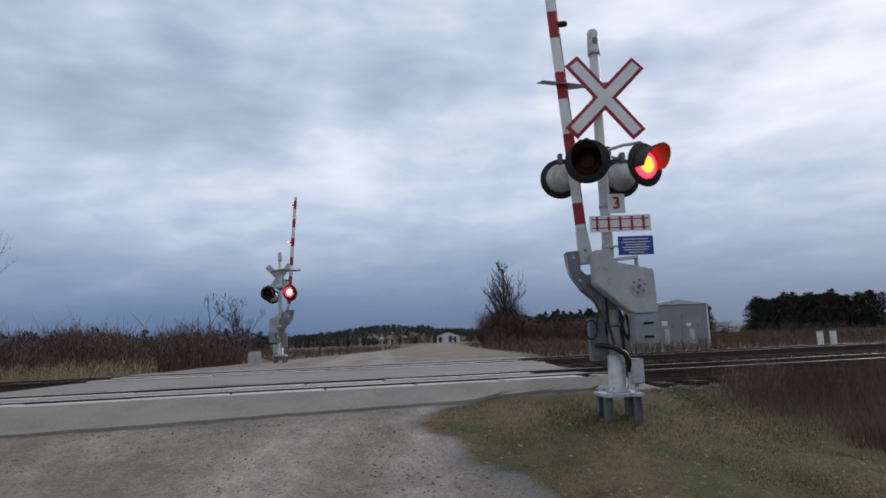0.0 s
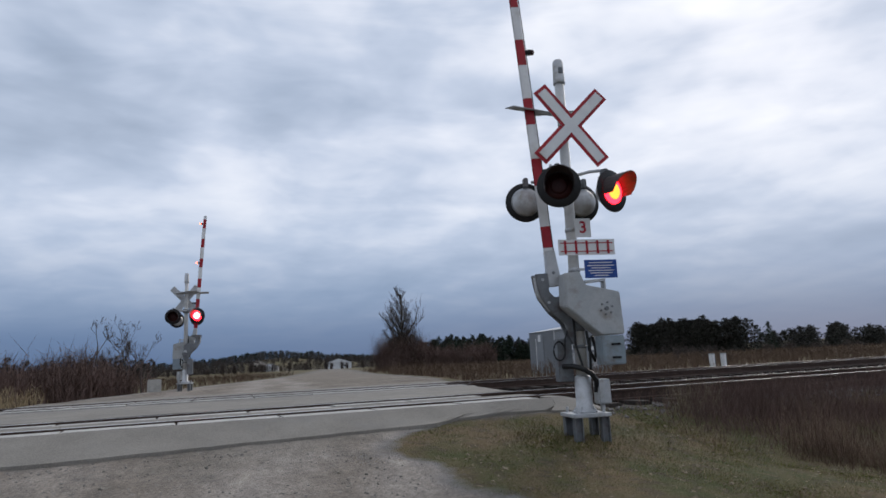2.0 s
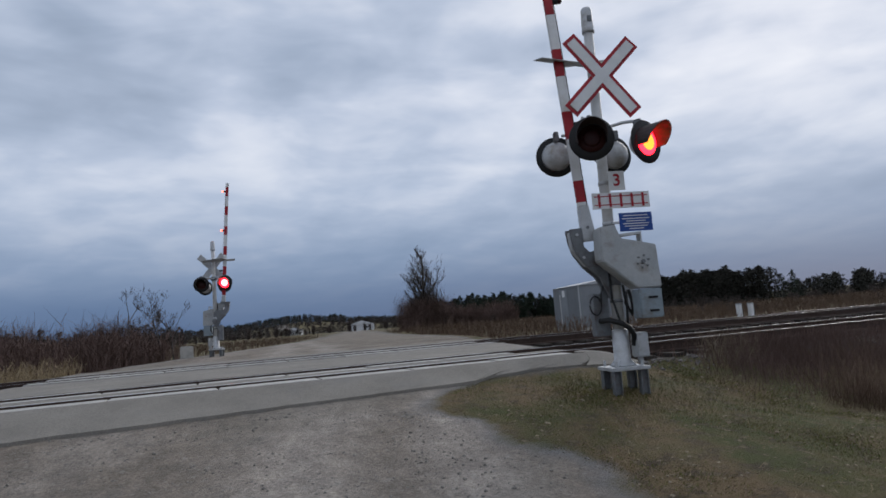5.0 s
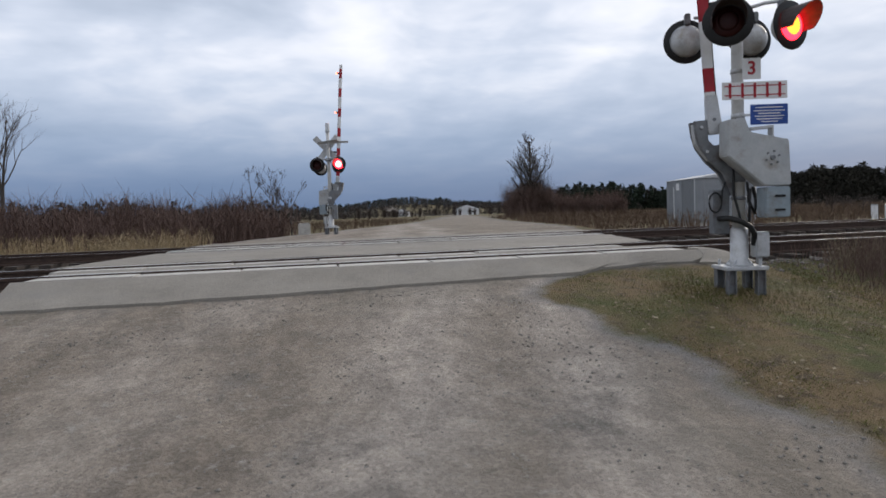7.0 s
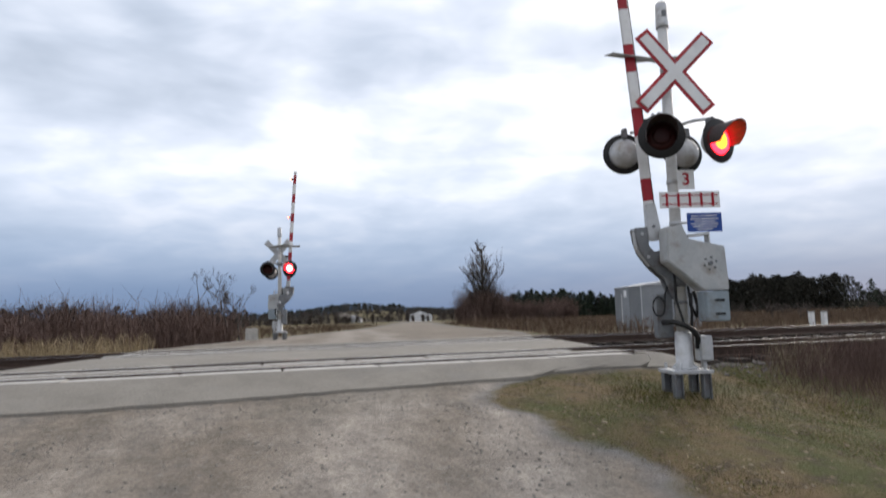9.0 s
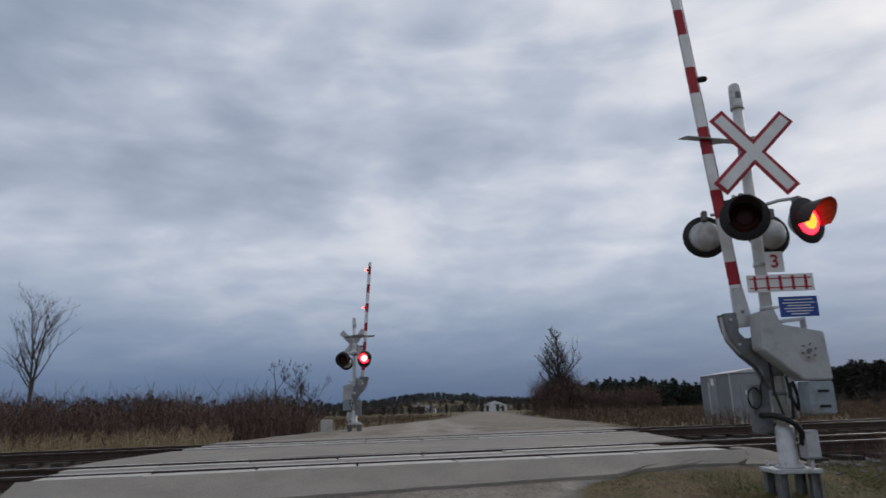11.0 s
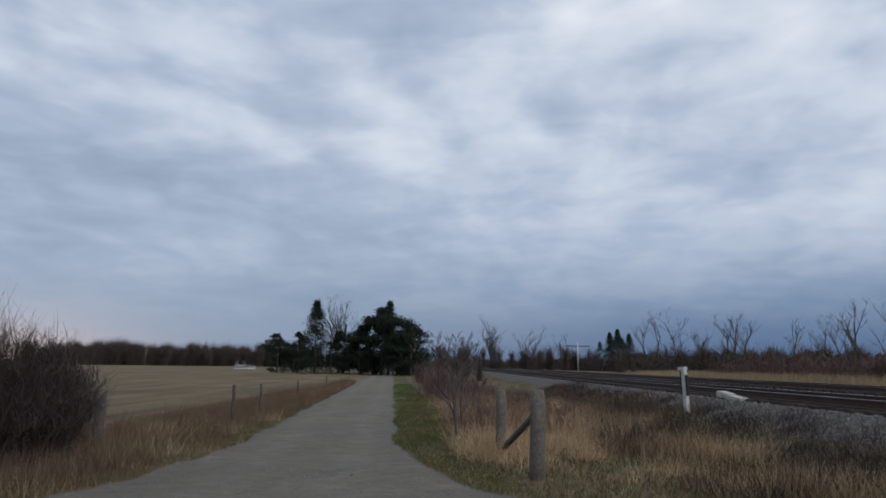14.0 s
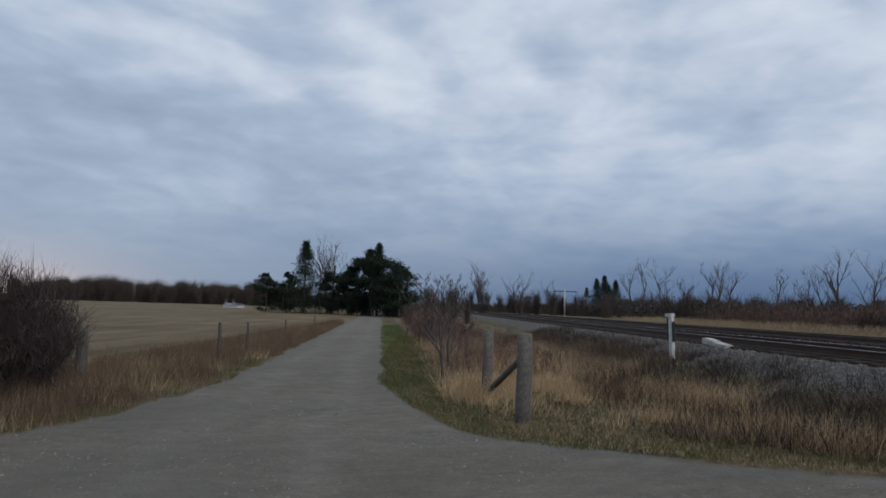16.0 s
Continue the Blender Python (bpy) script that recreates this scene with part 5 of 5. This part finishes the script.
# between lane and tracks
brush("dry_grass", (-34, -12.4, -5.2, -0.8), 34000, (0.15, 0.52), 0.007, PALESTRAW, 51, "tawny dry grass between lane and tracks", 0.5, 110, keep=lambda x, y: off_road(x, y) & (x < road_left(y) - 2.7) & (y > lane_mid(x) + 2.5))
brush("dead_weeds", (-40, -11.8, -3.2, 0.2), 26000, (0.12, 0.45), 0.008, WEED, 52, "brown dead weeds below the ballast", 0.5, 210, keep=lambda x, y: off_road(x, y) & (x < road_left(y) - 2.4))
brush("dogwood_brush", (-80, -36, -6.0, -3.8), 5000, (0.5, 1.5), 0.018, REDTWIG, 53, "reddish leafless brush along the lane", 0.25, 130, keep=off_road)
brush("dogwood_brush", (-42, -20, -5.2, -2.6), 2600, (0.3, 0.95), 0.013, REDTWIG, 63, "thin reddish weeds along the lane", 0.35, 110, keep=off_road)
brush("green_grass", (-16, -9.0, -6.4, 0.4), 52000, (0.02, 0.07), 0.010, GRASS, 59, "green and tan verge grass at the road edge", 0.4, keep=lambda x, y: (gravel(x, y) < 0.5) & (x > road_left(y) - 3.2), cat="grass")
brush("dry_grass", (-17, -9.0, -6.0, 0.4), 34000, (0.02, 0.09), 0.009, STRAW, 68, "short dry stalks in the verge grass", 0.7, keep=lambda x, y: (gravel(x, y) < 0.4) & (x > road_left(y) - 3.4), cat="grass")
brush("grass", (-40, -11.2, -7, -0.5), 60000, (0.04, 0.12), 0.018, GRASS, 54, "short green verge grass", 0.4, keep=lambda x, y: gravel(x, y) < 0.45, cat="grass")
brush("dead_weeds", (-34, -12.6, -2.8, -0.4), 5000, (0.2, 0.55), 0.010, DARKTWIG, 60, "dark brown dead stalks below the track", 0.35, 70, keep=lambda x, y: off_road(x, y) & (x < road_left(y) - 2.4) & (y > lane_mid(x) + 3))
# field side of the lane
brush("dry_grass", (-60, -12.6, -12.6, -10.3), 42000, (0.2, 0.62), 0.007, WEED, 55, "dry brown roadside weeds along a fence", 0.4, 420, keep=off_road)
brush("dry_grass", (-60, -12.0, -12.4, -10.2), 9000, (0.15, 0.45), 0.007, STRAW, 56, "pale dry grass along a fence", 0.4, 120, keep=off_road)
brush("grass", (-45, -9, -14, -9.6), 40000, (0.04, 0.10), 0.018, GRASS, 57, "short green verge grass", 0.4, keep=lambda x, y: gravel(x, y) < 0.45, cat="grass")


brush("green_grass", (-60, -12.8, -8.6, -4.6), 110000, (0.03, 0.08), 0.014, GREEN, 58, "bright green grass strip along the lane", 0.4, keep=lambda x, y: (gravel(x, y) < 0.5) & (y < lane_mid(x) + 2.9) & (y > lane_mid(x)), cat="grass")


def shrub(x, y, r, h, seed):
    rng = np.random.default_rng(seed)
    t = thing("shrub", pose(x, y, float(land(x, y))), "dense dark leafless shrub beside the lane", "shrub")
    n = 5200
    a, q = rng.uniform(0, 2 * math.pi, n), np.sqrt(rng.uniform(0, 1, n))
    lobe = 1 + 0.16 * np.sin(3 * a + seed) + 0.10 * np.sin(7 * a)
    base = np.stack([0.5 * r * q * np.cos(a), 0.5 * r * q * np.sin(a), np.zeros(n)], 1)
    tip = np.stack([r * lobe * q * np.cos(a), r * lobe * q * np.sin(a), h * np.sqrt(1 - 0.75 * q**2) * rng.uniform(0.55, 1.0, n)], 1)
    for k in range(9):
        part("stem", T([base[k], 0.5 * (base[k] + tip[k]) + (0, 0, 0.1), tip[k]], [0.028, 0.02, 0.006], 6), BARK, t)
    tris = [strands(base[:700], tip[:700], 0.022, rng)]
    for k in range(7):
        f = rng.uniform(0.25, 1.0, n)[:, None]
        b = base + (tip - base) * f
        tris.append(strands(b, b + rng.normal(0, 0.13, (n, 3)) * r + (0, 0, 0.05 * h), np.full(n, 0.008), rng))
    soup("crown", np.concatenate(tris), SHRUB, t)


shrub(-14.9, -12.5, 1.8, 2.15, 5)
shrub(-13.3, -13.8, 1.8, 2.2, 6)


def stones(name, area, count, size, seed, label, keep, material=STONE):
    rng = np.random.default_rng(seed)
    x, y = rng.uniform(area[0], area[1], count), rng.uniform(area[2], area[3], count)
    ok = keep(x, y)
    x, y = x[ok], y[ok]
    n = len(x)
    s = size[0] + (size[1] - size[0]) * rng.uniform(0, 1, n) ** 3
    ico = np.array([(0, 0, 1), (0.9, 0, 0.25), (0.28, 0.85, 0.25), (-0.72, 0.53, 0.25), (-0.72, -0.53, 0.25), (0.28, -0.85, 0.25)])
    v = ico[None] * rng.uniform(0.6, 1.25, (n, 6, 1)) * s[:, None, None] * np.array([1, 0.8, 0.6])
    a = rng.uniform(0, 6.28, n)
    rx, ry = v[..., 0] * np.cos(a)[:, None] - v[..., 1] * np.sin(a)[:, None], v[..., 0] * np.sin(a)[:, None] + v[..., 1] * np.cos(a)[:, None]
    v = np.stack([rx + x[:, None], ry + y[:, None], v[..., 2] + land(x, y)[:, None]], -1)
    low = v.copy()
    low[..., 2] -= s[:, None] * 0.5
    fs = []
    for k in range(5):
        i, j = 1 + k, 1 + (k + 1) % 5
        fs += [np.stack([v[:, 0], v[:, i], v[:, j]], 1), np.stack([v[:, i], low[:, i], v[:, j]], 1), np.stack([v[:, j], low[:, i], low[:, j]], 1)]
    return tagged(soup(name, np.stack(fs, 1).reshape(-1, 3, 3), material), label, "stones", kind="stuff")


stones("loose_gravel", (-15, -1.5, -12, 1.2), 26000, (0.004, 0.02), 71, "loose pale gravel on the road", lambda x, y: gravel(x, y) > 0.4)
stones("loose_stones", (-16, -3, -12, -4), 420, (0.012, 0.045), 75, "scattered larger pale stones on the gravel", lambda x, y: gravel(x, y) > 0.4)
stones("track_ballast", (-45, -8.6, -0.4, 6.5), 16000, (0.02, 0.06), 72, "crushed grey stone ballast", lambda x, y: (x < deck_left(y) - 0.1) & (gravel(x, y) < 0.5), BALLAST)
stones("track_ballast", (1.2, 18, 0.9, 6.5), 7000, (0.02, 0.06), 73, "crushed grey stone ballast", lambda x, y: x > deck_right(y) + 0.2, BALLAST)
stones("fallen_leaves", (-1.8, 4, -7, 0.6), 2200, (0.006, 0.030), 74, "scattered pale fallen leaves on the grass", lambda x, y: gravel(x, y) < 0.3, LEAF)
